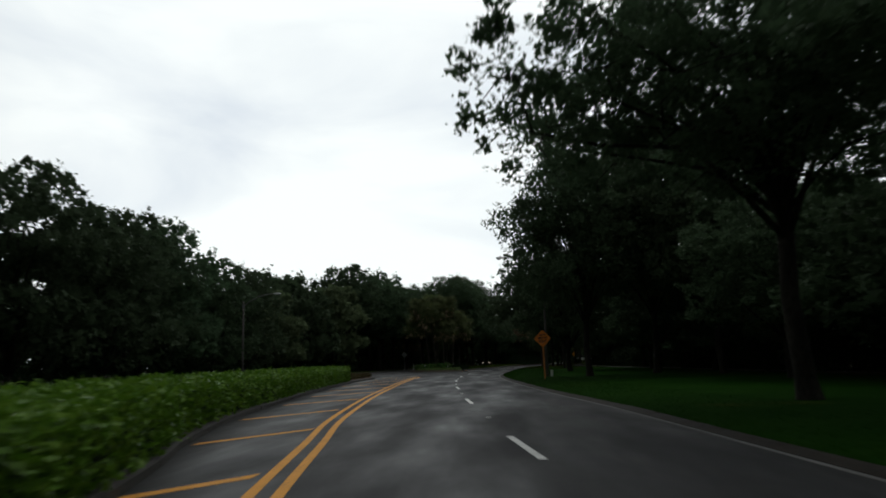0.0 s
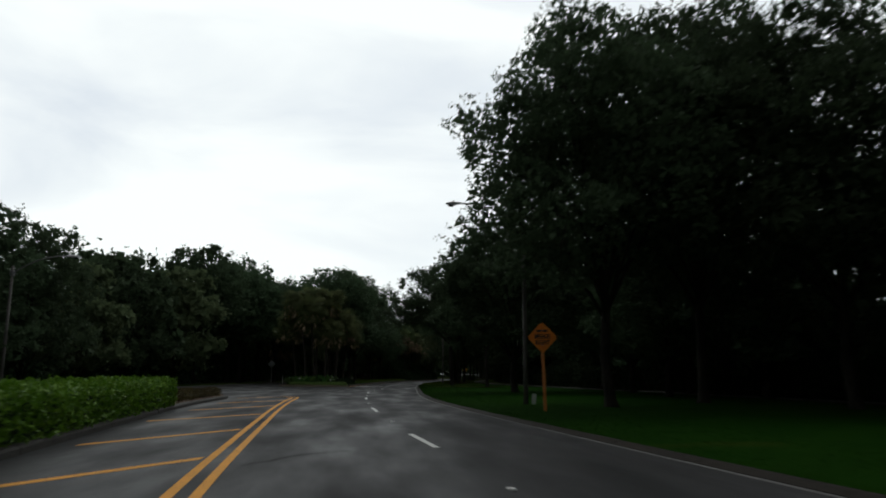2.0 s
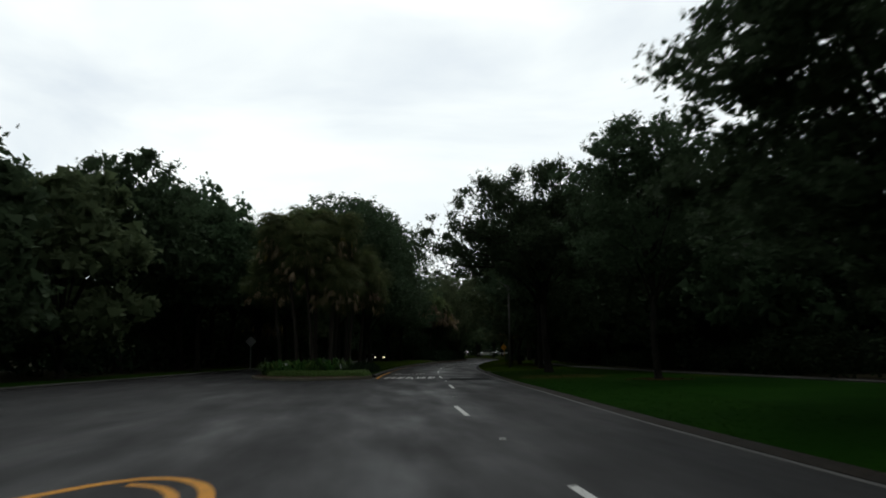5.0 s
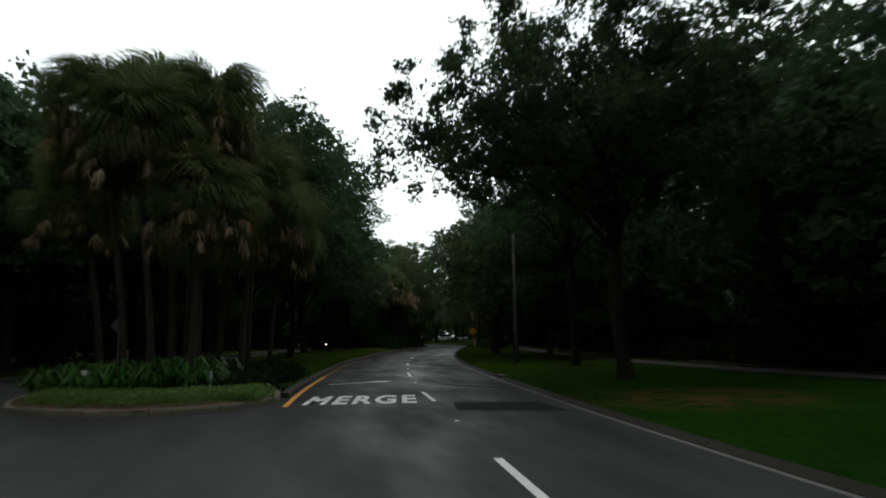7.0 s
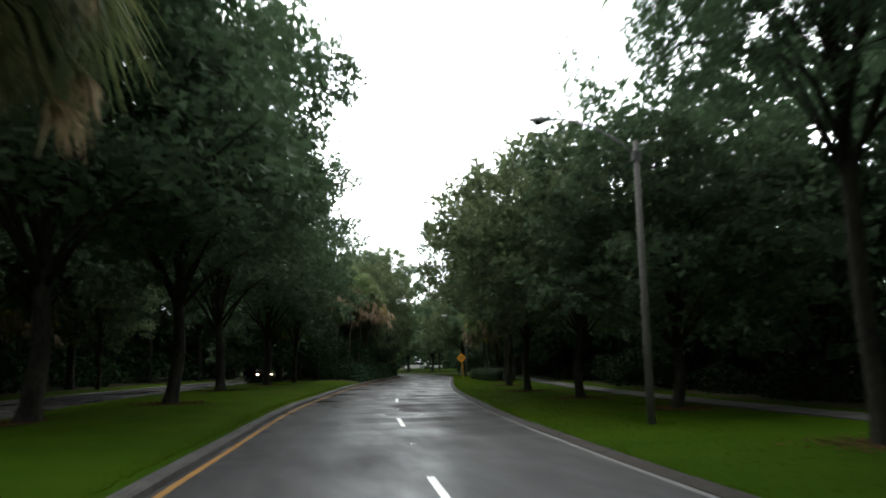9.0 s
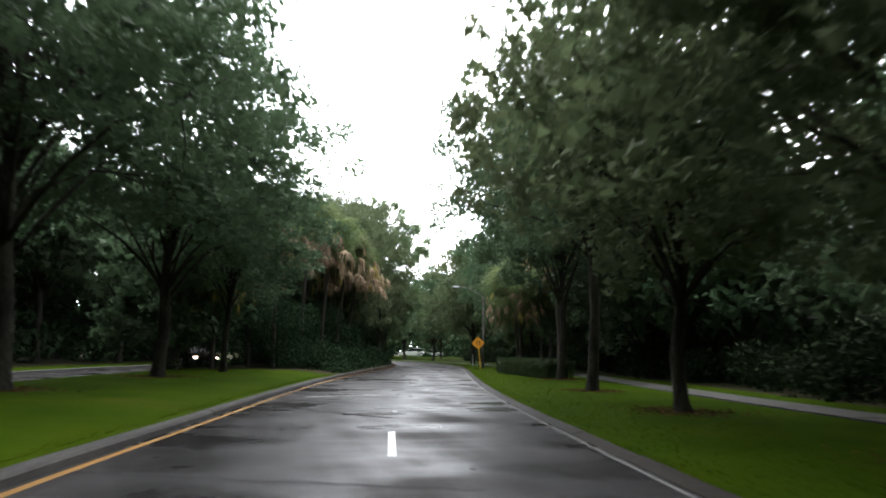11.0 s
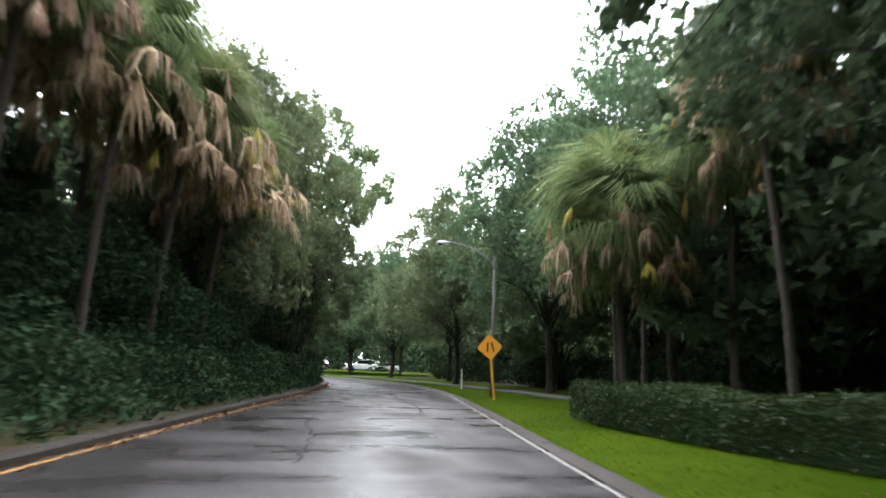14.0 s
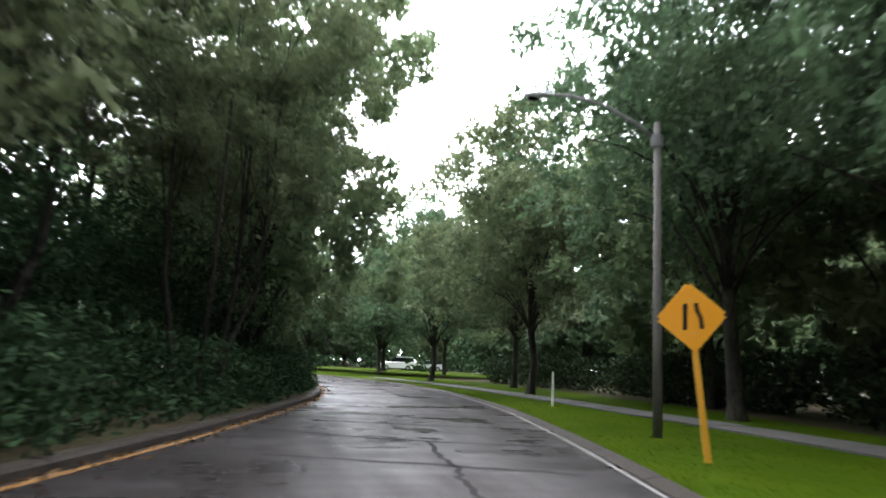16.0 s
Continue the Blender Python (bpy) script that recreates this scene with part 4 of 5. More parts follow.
# woods to both sides, in rows that thin out with distance
rng = np.random.default_rng(21)
y = -6.0
while y < 250:
    k = int(np.abs(FAR_L[:, 1] - y).argmin()) if y < 205 else None
    edge = FAR_L[k, 0] if k is not None else -25
    for row, (lo, hi) in enumerate(((4.5, 7), (11, 16))):
        kind = str(rng.choice(["far", "far_tall", "far_light", "far_light"])) if row == 0 else "back"
        if row == 0 and (15 < y < 80 or 104 < y < 185):
            kind = "mid" if y < 80 else "stand"
        tree(kind, edge - rng.uniform(lo, hi), y + rng.uniform(-2, 2), rng.uniform(0.95, 1.1) * float(np.interp(y, [10, 32, 38, 47, 52, 61, 68, 76, 88, 104, 200, 215], [1.0, 1.03, 0.94, 0.80, 0.86, 0.85, 0.76, 0.78, 0.80, 1.02, 1.15, 1])), group="woods across the road")
    y += 8.8
y = 20.0
while y < 262:
    k = int(np.abs(KERB_R[:, 1] - min(y, 205)).argmin())
    edge = KERB_R[k, 0] + (12 if y < 120 else 13)
    for row, (lo, hi) in enumerate(((6, 9), (14, 20))):
        if row == 0 and (y < 30 or 108 < y < 136):
            continue
        kind = str(rng.choice(["far", "far_tall", "far", "far_light"])) if row == 0 else "back"
        tree(kind, edge + rng.uniform(lo, hi), y + rng.uniform(-2, 2), rng.uniform(0.82, 1.0) * float(np.interp(y, [50, 58, 80, 90], [0.9, 0.7, 0.7, 1.0])), group="woods behind the sidewalk")
    y += 9.0
for kind, x, y, s in (("far", 28.5, 139.0, 0.9), ("far_tall", 27.5, 149.0, 0.9), ("far", 31.0, 156.0, 1.0), ("far_tall", 33.0, 163.0, 1.0), ("far", 28.6, 164.5, 0.9), ("far_light", 36.0, 184.0, 1.0), ("far_light", 35.5, 194.0, 1.0), ("far", 37.0, 175.0, 1.0), ("mid", 27.8, 161.0, 1.02), ("mid", 26.0, 154.5, 0.98), ("mid", 25.5, 127.0, 0.85), ("tall", 23.5, 114.0, 1.0), ("mid", 21.8, 121.0, 1.08), ("far_tall", 24.0, 106.0, 1.0), ("tall", 28.0, 120.0, 0.95), ("mid", 24.0, 133.5, 0.9),
                      ("far_tall", 21.0, 103.0, 0.85), ("far", 22.0, 92.0, 0.95), ("far", 24.5, 78.0, 0.7), ("far", 25.0, 68.0, 0.66)):
    tree(kind, x, y, s, group="woods behind the sidewalk")
tree("mid", -23.0, 57.0, 0.92, tall=0.98, group="woods across the road")
sized("light", -9.6, 153.0, 4.4, 10.6, "woods across the road")
for x, y, r, h in ((-15.0, 116.0, 6.0, 13.5), (-12.4, 131.0, 6.5, 14.5), (-10.6, 143.0, 6.5, 14.5)):
    sized("stand", x, y, r, h, "woods across the road")
# trees behind the far bend
for kind, x, y, r, h in (("round", 27.2, 229.5, 5.4, 12.4), ("light", 33.8, 232.0, 6.2, 13.4), ("round", 21.8, 241.5, 6.4, 12.8), ("broad", 16.0, 250.0, 7.0, 14.5), ("round", 30.0, 243.0, 6.5, 13.5)):
    sized(kind, x, y, r, h, "trees behind the bend")
for kind, x, y, s in (("far_light", 48, 244, 0.9), ("tall", 13.5, 250, 1.0), ("far", 26, 268, 0.95), ("far_light", 33, 270, 0.95), ("far_light", 40, 266, 0.95), ("far", 44, 232, 0.9),
                      ("far", 5, 256, 0.95), ("far_light", 16, 264, 1.0), ("far_tall", -8, 262, 1.0), ("far", 50, 262, 1.0), ("far", 30, 278, 1.0), ("far_tall", 44, 280, 1.0), ("far", -22, 268, 1.0)):
    tree(kind, x, y, s, group="trees behind the bend")


def leaf_mass(name, centres, radii, leaves, leaf, mat, label, category, kind="stuff", seed=3, hollow=0.5, slim=0.55):
    rng = np.random.default_rng(seed)
    pts = clump_points(np.array(centres, float), np.array(radii, float), leaves, rng, hollow)
    pts[:, 2] = np.maximum(pts[:, 2], 0.02)
    return tagged(part(name, quads_mesh(name, leaf_quads(pts, leaf, rng, 0.2, slim), mat), None), label, category, kind=kind)


def row_of(curve, side, lo, hi, y0, y1, step, rlo, rhi, hlo, hhi, seed):
    """Clump centres and radii scattered along one side of a curve."""
    rng = np.random.default_rng(seed)
    c = curve[(curve[:, 1] > y0) & (curve[:, 1] < y1)]
    n = outward(curve)[(curve[:, 1] > y0) & (curve[:, 1] < y1)]
    centres, radii = [], []
    for i in range(0, len(c), step):
        p = c[i] + n[i] * side * rng.uniform(lo, hi)
        centres.append((*p, rng.uniform(hlo, hhi)))
        radii.append(rng.uniform(rlo, rhi))
    return centres, radii


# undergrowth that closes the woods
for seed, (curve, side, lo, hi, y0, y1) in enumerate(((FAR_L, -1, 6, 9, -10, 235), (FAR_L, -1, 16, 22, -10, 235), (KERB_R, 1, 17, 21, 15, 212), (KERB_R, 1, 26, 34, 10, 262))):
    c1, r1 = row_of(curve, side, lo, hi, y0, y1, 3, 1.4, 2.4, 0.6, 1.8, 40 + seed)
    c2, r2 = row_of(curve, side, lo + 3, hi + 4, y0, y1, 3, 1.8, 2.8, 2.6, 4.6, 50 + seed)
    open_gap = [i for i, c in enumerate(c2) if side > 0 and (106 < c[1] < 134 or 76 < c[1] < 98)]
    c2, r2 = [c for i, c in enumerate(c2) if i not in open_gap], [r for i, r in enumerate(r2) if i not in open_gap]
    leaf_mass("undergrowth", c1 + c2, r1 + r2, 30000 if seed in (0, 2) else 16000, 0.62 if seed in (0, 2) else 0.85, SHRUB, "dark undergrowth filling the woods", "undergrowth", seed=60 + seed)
cs, rs = [], []
for i in range(0, len(KERB_R), 1):
    if 8 < KERB_R[i, 1] < 216 and KERB_R[i, 0] > 0:
        d = lawn_r(KERB_R[i, 1]) + rng.uniform(0.9, 3.2)
        p = KERB_R[i] + outward(KERB_R)[i] * d
        low = 0.45 if 104 < p[1] < 134 else 1.0
        cs.append((*p, rng.uniform(0.5, 1.5) * low))
        rs.append(rng.uniform(0.9, 1.5) * (0.5 + 0.5 * low))
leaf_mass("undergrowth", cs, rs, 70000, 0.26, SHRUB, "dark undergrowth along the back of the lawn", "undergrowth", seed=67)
cs, rs = [], []
for q, nrm in zip(MEDIAN_L, outward(MEDIAN_L)):
    if 157.5 < q[1] < 205:
        for _ in range(2):
            p = q + nrm * rng.uniform(0.9, 2.6)
            tall = q[1] > 172
            cs.append((*p, rng.uniform(0.6, 1.5) if tall else rng.uniform(0.2, 0.4)))
            rs.append(rng.uniform(0.7, 1.1) if tall else rng.uniform(0.35, 0.5))
leaf_mass("shrubs", cs, rs, 26000, 0.2, SHRUB, "dark shrubs along the far side of the median", "shrubs", seed=68)
cs, rs = [], []
for k in range(60):
    cs.append((-70 + 2.4 * k, 282 + rng.uniform(-5, 8), rng.uniform(0.8, 4.5)))
    rs.append(rng.uniform(2.2, 3.4))
leaf_mass("undergrowth", cs, rs, 9000, 0.9, SHRUB, "dark undergrowth behind the far bend", "undergrowth", seed=66)
ring = np.linspace(0, 2 * np.pi, 200)
cs, rs = [], []
rng = np.random.default_rng(9)
for a in ring:
    for h in (2.5, 6.5, 9.0):
        cs.append((5 + (170 + rng.uniform(-8, 8)) * math.cos(a), 105 + (240 + rng.uniform(-8, 8)) * math.sin(a), h + rng.uniform(-1, 1)))
        rs.append(rng.uniform(4.0, 6.0))
leaf_mass("far_woods", cs, rs, 46000, 2.6, OAK, "distant dark woods along the horizon", "woods", seed=10)


# ---- palms ----
def fan(rng, length, fingers, droop, open_to):
    """One fan-shaped palm leaf: a stalk and many narrow, drooping fingers, as quads. It runs along +x."""
    quads = []
    stalk = length * rng.uniform(0.42, 0.58)
    quads.append([(0, -0.02, 0), (0, 0.02, 0), (stalk, 0.012, -0.03), (stalk, -0.012, -0.03)])
    for k in range(fingers):
        a = (k / (fingers - 1) - 0.5) * 2 * open_to + rng.uniform(-0.05, 0.05)
        l = length * (0.66 - 0.14 * abs(a) / 2.6) * rng.uniform(0.85, 1.1)
        ca, sa = math.cos(a), math.sin(a)
        w = 0.0085 * length
        mid = np.array((stalk + ca * l * 0.5, sa * l * 0.5, -0.03 - 0.05 * l))
        far = mid + np.array((ca * l * (0.42 - 0.26 * droop), sa * l * (0.42 - 0.26 * droop), -l * (0.10 + 0.5 * droop * rng.uniform(0.7, 1.2))))
        off = np.array((sa * w, -ca * w, 0))
        root = np.array((stalk, 0, -0.03))
        quads.append([root - off * 0.4, root + off * 0.4, mid + off, mid - off])
        quads.append([mid - off, mid + off, far + off * 0.12, far - off * 0.12])
    return np.array(quads, float)


def palm_crown(name, seed, count, length, pitch_lo, pitch_hi, mat, droop, fingers=20, drop=0.0, open_to=1.75):
    rng = np.random.default_rng(seed)
    out = []
    for k in range(count):
        f = fan(rng, length * rng.uniform(0.8, 1.15), fingers, droop, open_to)
        pitch = radians(rng.uniform(pitch_lo, pitch_hi))
        yaw = 2.4 * k + rng.uniform(-0.4, 0.4)
        m = Matrix.Rotation(yaw, 3, "Z") @ Matrix.Rotation(-pitch, 3, "Y") @ Matrix.Rotation(rng.uniform(-0.6, 0.6), 3, "X")
        f = f @ np.array(m).T
        f[..., 2] += rng.uniform(-0.25, 0.25) - drop * rng.uniform(0, 1)
        out.append(f)
    return quads_mesh(name, np.concatenate(out), mat)


def hanging_crown(name, seed, count, mat, reach, length):
    """Withered fan leaves: stalks reaching out and down, ragged fans folding over at their ends."""
    rng = np.random.default_rng(seed)
    quads = []
    down = np.array((0, 0, -1.0))
    for k in range(count):
        yaw, out = 2.4 * k + rng.uniform(-0.5, 0.5), reach * rng.uniform(0.35, 1.2)
        o = np.array((math.cos(yaw), math.sin(yaw), 0.0))
        s = np.array((-o[1], o[0], 0.0))
        root = o * 0.12 + down * rng.uniform(-0.1, 0.5)
        knee = root + o * out + down * out * rng.uniform(-0.1, 0.9)
        quads.append([root - s * 0.02, root + s * 0.02, knee + s * 0.012, knee - s * 0.012])
        whole, fold, twist = length * rng.uniform(0.6, 1.3), rng.uniform(0.15, 0.75), rng.uniform(-0.5, 0.5)
        for f in range(20):
            a = (f / 19 - 0.5) * 2.3 + rng.uniform(-0.1, 0.1)
            l = whole * rng.uniform(0.55, 1.1) * (1 - 0.15 * abs(a))
            way = (o * math.cos(a + twist) + s * math.sin(a + twist)) * fold + down * (1.05 - fold)
            mid = knee + way * l * 0.5
            end = mid + (way * 0.3 + down * 0.75 + rng.normal(0, 0.12, 3)) * l * 0.5
            w = (s * math.cos(a) - o * math.sin(a)) * 0.022
            quads += [[knee - w * 0.5, knee + w * 0.5, mid + w, mid - w], [mid - w, mid + w, end + w * 0.15, end - w * 0.15]]
    return quads_mesh(name, np.array(quads), mat)


LIVE = [palm_crown("live_fronds", s, 92, 1.42, -48, 72, FROND, 0.9, 34) for s in (1, 2)]
DEAD = [hanging_crown("dead_fronds", s, 60, DEADFROND, 1.35, 0.9) for s in (3, 4)]
YEL = [hanging_crown("yellowing_fronds", s, 12, YELFROND, 1.4, 0.85) for s in (5, 6)]


def palm(x, y, height, lean=(0.0, 0.0), size=1.0, dead=True, yellow=True, group="", pick=0, z=None, dry=1.0):
    base = Vector((x, y, ground_z(x, y) if z is None else z))
    words = "cabbage palm with dead tan fronds hanging below its green crown" if dead else "cabbage palm with a round green crown of fan leaves"
    t = thing("palm", Matrix.Translation(base) @ Matrix.Rotation(random.uniform(0, 6.28), 4, "Z"), words, "palm tree", group)
    m3 = t.matrix_basis.to_3x3().inverted()
    top = m3 @ Vector((lean[0], lean[1], height))
    pts = [Vector((0, 0, -0.1)), Vector((0, 0, 0.15)), top * 0.3 - Vector((top.x, top.y, 0)) * 0.14, top * 0.65 - Vector((top.x, top.y, 0)) * 0.1, top]
    v, f = tube_data(pts, [0.17, 0.12, 0.10, 0.095, 0.12], 10)
    part("trunk", mesh_from("trunk", v, f, PALMBARK), None, t, "rough fibrous grey trunk")
    for ok, name, meshes, label in ((True, "live_fronds", LIVE, ""), (dead, "dead_fronds", DEAD, "hanging dry tan fronds"), (yellow, "yellowing_fronds", YEL, "yellow-green lower fronds")):
        if ok:
            ob = part(name, meshes[pick % 2], None, t, label)
            grow = size * (dry if name != "live_fronds" else 2.0 - dry if dry > 1 else 1.0)
            ob.matrix_basis = Matrix.Translation(top) @ Matrix.Diagonal((grow, grow, grow, 1))
    return t


for n, (x, y, h, lx, ly, s) in enumerate(((-5.6, 99.2, 8.0, -0.9, 0.0, 1.45), (-4.7, 98.3, 7.0, -0.5, -0.4, 1.45), (-3.7, 99.6, 8.3, 0.2, 0.0, 1.35), (-2.6, 101.6, 6.0, 0.4, -0.2, 1.4),
                                          (-4.6, 100.8, 8.6, -0.3, -0.2, 1.4), (-6.8, 101.4, 5.8, -0.7, -0.2, 1.35), (-3.6, 104.4, 5.4, 0.3, -0.2, 1.2), (-5.0, 106.0, 6.6, 0.2, 0, 1.3), (-3.6, 97.9, 5.0, 0.2, -0.4, 1.3),
                                          (-1.9, 106.2, 5.6, 0.4, -0.2, 1.45), (-2.9, 108.4, 6.8, 0.2, 0.0, 1.4))):
    palm(x, y, h, (lx, ly), s, True, n % 2 == 0, "palms on the nose of the median", n, dry=0.62)
for n, (x, y, h, lx, ly, s) in enumerate(((6.0, 160.0, 6.6, -0.2, 0.2, 1.2), (7.6, 163.0, 7.4, 0.2, -0.2, 1.2), (9.0, 165.5, 6.9, 0.4, 0.0, 1.25), (10.2, 168.0, 6.3, 0.6, -0.2, 1.25),
                                          (8.2, 168.5, 8.4, 0.1, 0.1, 1.25), (6.2, 166.0, 7.6, -0.4, 0.0, 1.2), (11.4, 171.5, 6.2, 0.6, 0.1, 1.2), (10.0, 172.0, 8.0, 0.2, 0.2, 1.2), (4.6, 163.0, 5.6, -0.3, 0, 1.15))):
    palm(x, y, h + 1.2, (lx, ly), s * 1.18, True, n % 3 == 0, "palms with dry skirts on the median", n, dry=0.95)
for n, (x, y, h, lx, ly, s, d) in enumerate(((22.2, 165.0, 5.2, -0.4, -0.2, 1.6, True), (23.0, 166.6, 6.4, 0.0, 0.3, 1.5, True), (23.2, 160.2, 8.2, -0.5, 0.3, 1.4, True), (24.4, 163.4, 7.2, 0.2, 0.2, 1.5, True), (25.5, 169.0, 6.2, 0, 0, 1.5, False))):
    palm(x, y, h, (lx, ly), s, d, True, "palms behind the clipped hedge", n, dry=0.72)

palm(-13.6, 149.0, 5.4, (0.2, -0.2), 1.25, True, True, "palms across the road", 1)
palm(-15.2, 152.0, 5.9, (-0.2, 0.0), 1.2, False, True, "palms across the road", 0)

palm(2.9, 158.0, 4.6, (0.1, -0.1), 1.1, False, True, "palms with dry skirts on the median", 1)

# ---- hedges and beds ----
def hedge_mass(name, curve, y0, y1, near, far, height, leaves, leaf, mat, label, seed, base=0.15, group="", slim=0.55):
    """A clipped hedge along a curve: leaves thick on its top and both faces, over a dark woody core."""
    rng = np.random.default_rng(seed)
    c = curve[(curve[:, 1] > y0) & (curve[:, 1] < y1)]
    n = outward(curve)[(curve[:, 1] > y0) & (curve[:, 1] < y1)]
    top = thing(name, Matrix(), label, "hedge", group)
    k = rng.integers(0, len(c) - 1, leaves)
    ends = rng.random(leaves)
    k = np.where(ends < 0.05, 0, np.where(ends > 0.95, len(c) - 2, k))
    f = rng.random(leaves)[:, None]
    p, q = c[k] * (1 - f) + c[k + 1] * f, n[k]
    wave = 0.07 * np.sin(p[:, 1] * 1.3) + 0.05 * np.sin(p[:, 1] * 3.1 + 1)
    face = rng.choice(4, leaves, p=[0.46, 0.27, 0.17, 0.10])
    u, h = rng.random(leaves), rng.random(leaves) ** 0.8
    off = np.where(face == 0, near + (far - near) * u, np.where(face == 1, near, np.where(face == 2, far, near + (far - near) * u)))
    hh = np.where(face == 0, 1.0, np.where(face == 3, 0.55 + 0.4 * h, h)) * height
    xyz = np.c_[p + q * (off + rng.normal(0, 0.06, leaves))[:, None], base + hh * (1 + wave) + rng.normal(0, 0.045, leaves)]
    xyz[:, 2] = np.maximum(xyz[:, 2], base + 0.02)
    part("foliage", quads_mesh("foliage", leaf_quads(xyz, leaf, rng, 0.3, slim), mat), None, top)
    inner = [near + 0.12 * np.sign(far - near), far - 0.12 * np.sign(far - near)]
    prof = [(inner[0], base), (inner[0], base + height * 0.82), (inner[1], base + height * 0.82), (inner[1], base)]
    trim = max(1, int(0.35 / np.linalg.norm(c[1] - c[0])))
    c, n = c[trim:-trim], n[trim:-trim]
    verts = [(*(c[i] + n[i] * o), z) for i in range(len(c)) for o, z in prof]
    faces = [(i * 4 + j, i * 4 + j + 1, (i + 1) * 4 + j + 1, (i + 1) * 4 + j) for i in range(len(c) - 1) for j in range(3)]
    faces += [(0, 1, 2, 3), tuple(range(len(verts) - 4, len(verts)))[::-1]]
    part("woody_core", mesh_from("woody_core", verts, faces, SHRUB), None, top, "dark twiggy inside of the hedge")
    return top


side_r = ISLAND[: tip + 1]
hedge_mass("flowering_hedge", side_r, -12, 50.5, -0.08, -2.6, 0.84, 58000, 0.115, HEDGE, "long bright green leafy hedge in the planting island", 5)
clip = spline([(19.9, 154.4), (19.95, 158.4), (20.15, 161.5), (20.45, 163.6), (20.9, 165.4)], 0.5)
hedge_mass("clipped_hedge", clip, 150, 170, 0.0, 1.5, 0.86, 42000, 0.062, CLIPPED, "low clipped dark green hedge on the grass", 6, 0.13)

# rusty low bushes at the island's end, one by one
def bush_mesh(name, seed, r, h, leaves, leaf, mat):
    rng = np.random.default_rng(seed)
    c = rng.normal(0, 0.35, (9, 3)) * np.array([r, r, 0.4 * h])
    c[:, 2] += h * 0.5
    pts = clump_points(c, np.full(9, r * 0.55), leaves, rng)
    pts[:, 2] = np.clip(pts[:, 2], 0.0, h * 1.15)
    return quads_mesh(name, leaf_quads(pts, leaf, rng, 0.2), mat)


RUSTBUSH = [bush_mesh("low_bush", s, 0.46, 0.36, 1100, 0.07, RUSTY) for s in (1, 2, 3)]
rng = np.random.default_rng(4)
for k in range(22):
    y = 51.6 + k * 0.55
    i = int(np.abs(side_r[:, 1] - y).argmin())
    for off in (0.95, 1.9):
        if y > 61.5 and off > 1:
            continue
        ob = part("low_bush", RUSTBUSH[k % 3], None)
        ob.matrix_basis = pose(side_r[i, 0] - off + rng.uniform(-0.12, 0.12), y, 0.14, 0, 0, rng.uniform(0, 360))
        tagged(ob, "low rust-tinged bush in a mulched bed", "bush", "low bushes in the planting island")

def strap_bush(seed):
    """Arching strap leaves from one foot, and the short stem they grow from."""
    rng = np.random.default_rng(seed)
    quads = []
    for k in range(120):
        a, l, up = rng.uniform(0, 6.283), rng.uniform(0.34, 0.62), rng.uniform(0.7, 1.9)
        o = np.array((math.cos(a), math.sin(a), 0.0))
        s = np.array((-o[1], o[0], 0.0)) * rng.uniform(0.03, 0.06)
        foot = o * rng.uniform(0, 0.3)
        mid, end = foot + o * l * 0.45 + np.array((0, 0, l * up * 0.8)), foot + o * l + np.array((0, 0, l * up * 0.45))
        quads += [[foot - s * 0.6, foot + s * 0.6, mid + s, mid - s], [mid - s, mid + s, end + s * 0.1, end - s * 0.1]]
    v, f = tube_data([(0, 0, -0.05), (0, 0, 0.12), (0.02, 0, 0.25)], [0.10, 0.08, 0.03], 6)
    return quads_mesh("leaves", np.array(quads), STRAP), mesh_from("stem", v, f, PALMBARK)


STRAPS = [strap_bush(s) for s in (7, 8, 9)]
for k in range(30):
    a = k / 29
    bush = thing("strap_leaf_bush", pose(-7.0 + 3.9 * a + rng.uniform(-0.2, 0.2), 97.3 + (k % 4) * 0.8 + 0.5 * a, 0.2, 0, 0, rng.uniform(0, 360)) @ Matrix.Diagonal((1.1, 1.1, rng.uniform(0.8, 1.1), 1)),
                 "dark strap-leaved bush under the palms", "bush", "bushes under the palms")
    part("leaves", STRAPS[k % 3][0], None, bush)
    part("stem", STRAPS[k % 3][1], None, bush)
nose = PALM_ISLAND[PALM_ISLAND[:, 1] < 96.5]
nose = nose[nose[:, 0].argsort()]
cs = []
for _ in range(170):
    x = -6.8 + 5.2 * rng.random()
    cs.append((x, float(np.interp(x, nose[:, 0], nose[:, 1])) + 0.55 + 1.7 * rng.random() ** 1.2, 0.2))
leaf_mass("ground_cover", cs, [0.36] * 170, 46000, 0.06, COVER, "pale green ground cover along the rounded nose", "ground cover", seed=12)
cs, rs = [], []
for k in range(9):
    c1, r1 = row_of(LINE_L, -1, 0.8, 3.8, 97.0, 106.0, 1, 0.42, 0.62, 0.15, 0.42, 171 + k)
    cs, rs = cs + c1, rs + r1
leaf_mass("median_shrubs", cs, rs, 40000, 0.10, SHRUB, "dark low shrubs beside the kerb of the median", "shrubs", seed=13)
cs, rs = row_of(LINE_L, -1, 1.15, 2.6, 159, 212, 1, 0.8, 1.3, 0.5, 1.1, 72)
c2, r2 = row_of(LINE_L, -1, 2.4, 6.0, 160, 215, 1, 1.1, 1.8, 1.8, 4.2, 73)
c3, r3 = row_of(LINE_L, -1, 4.0, 8.5, 156, 180, 1, 0.9, 1.5, 0.6, 3.0, 74)
c4, r4 = row_of(LINE_L, -1, 0.8, 1.4, 158, 214, 1, 0.40, 0.6, 0.2, 0.4, 75)
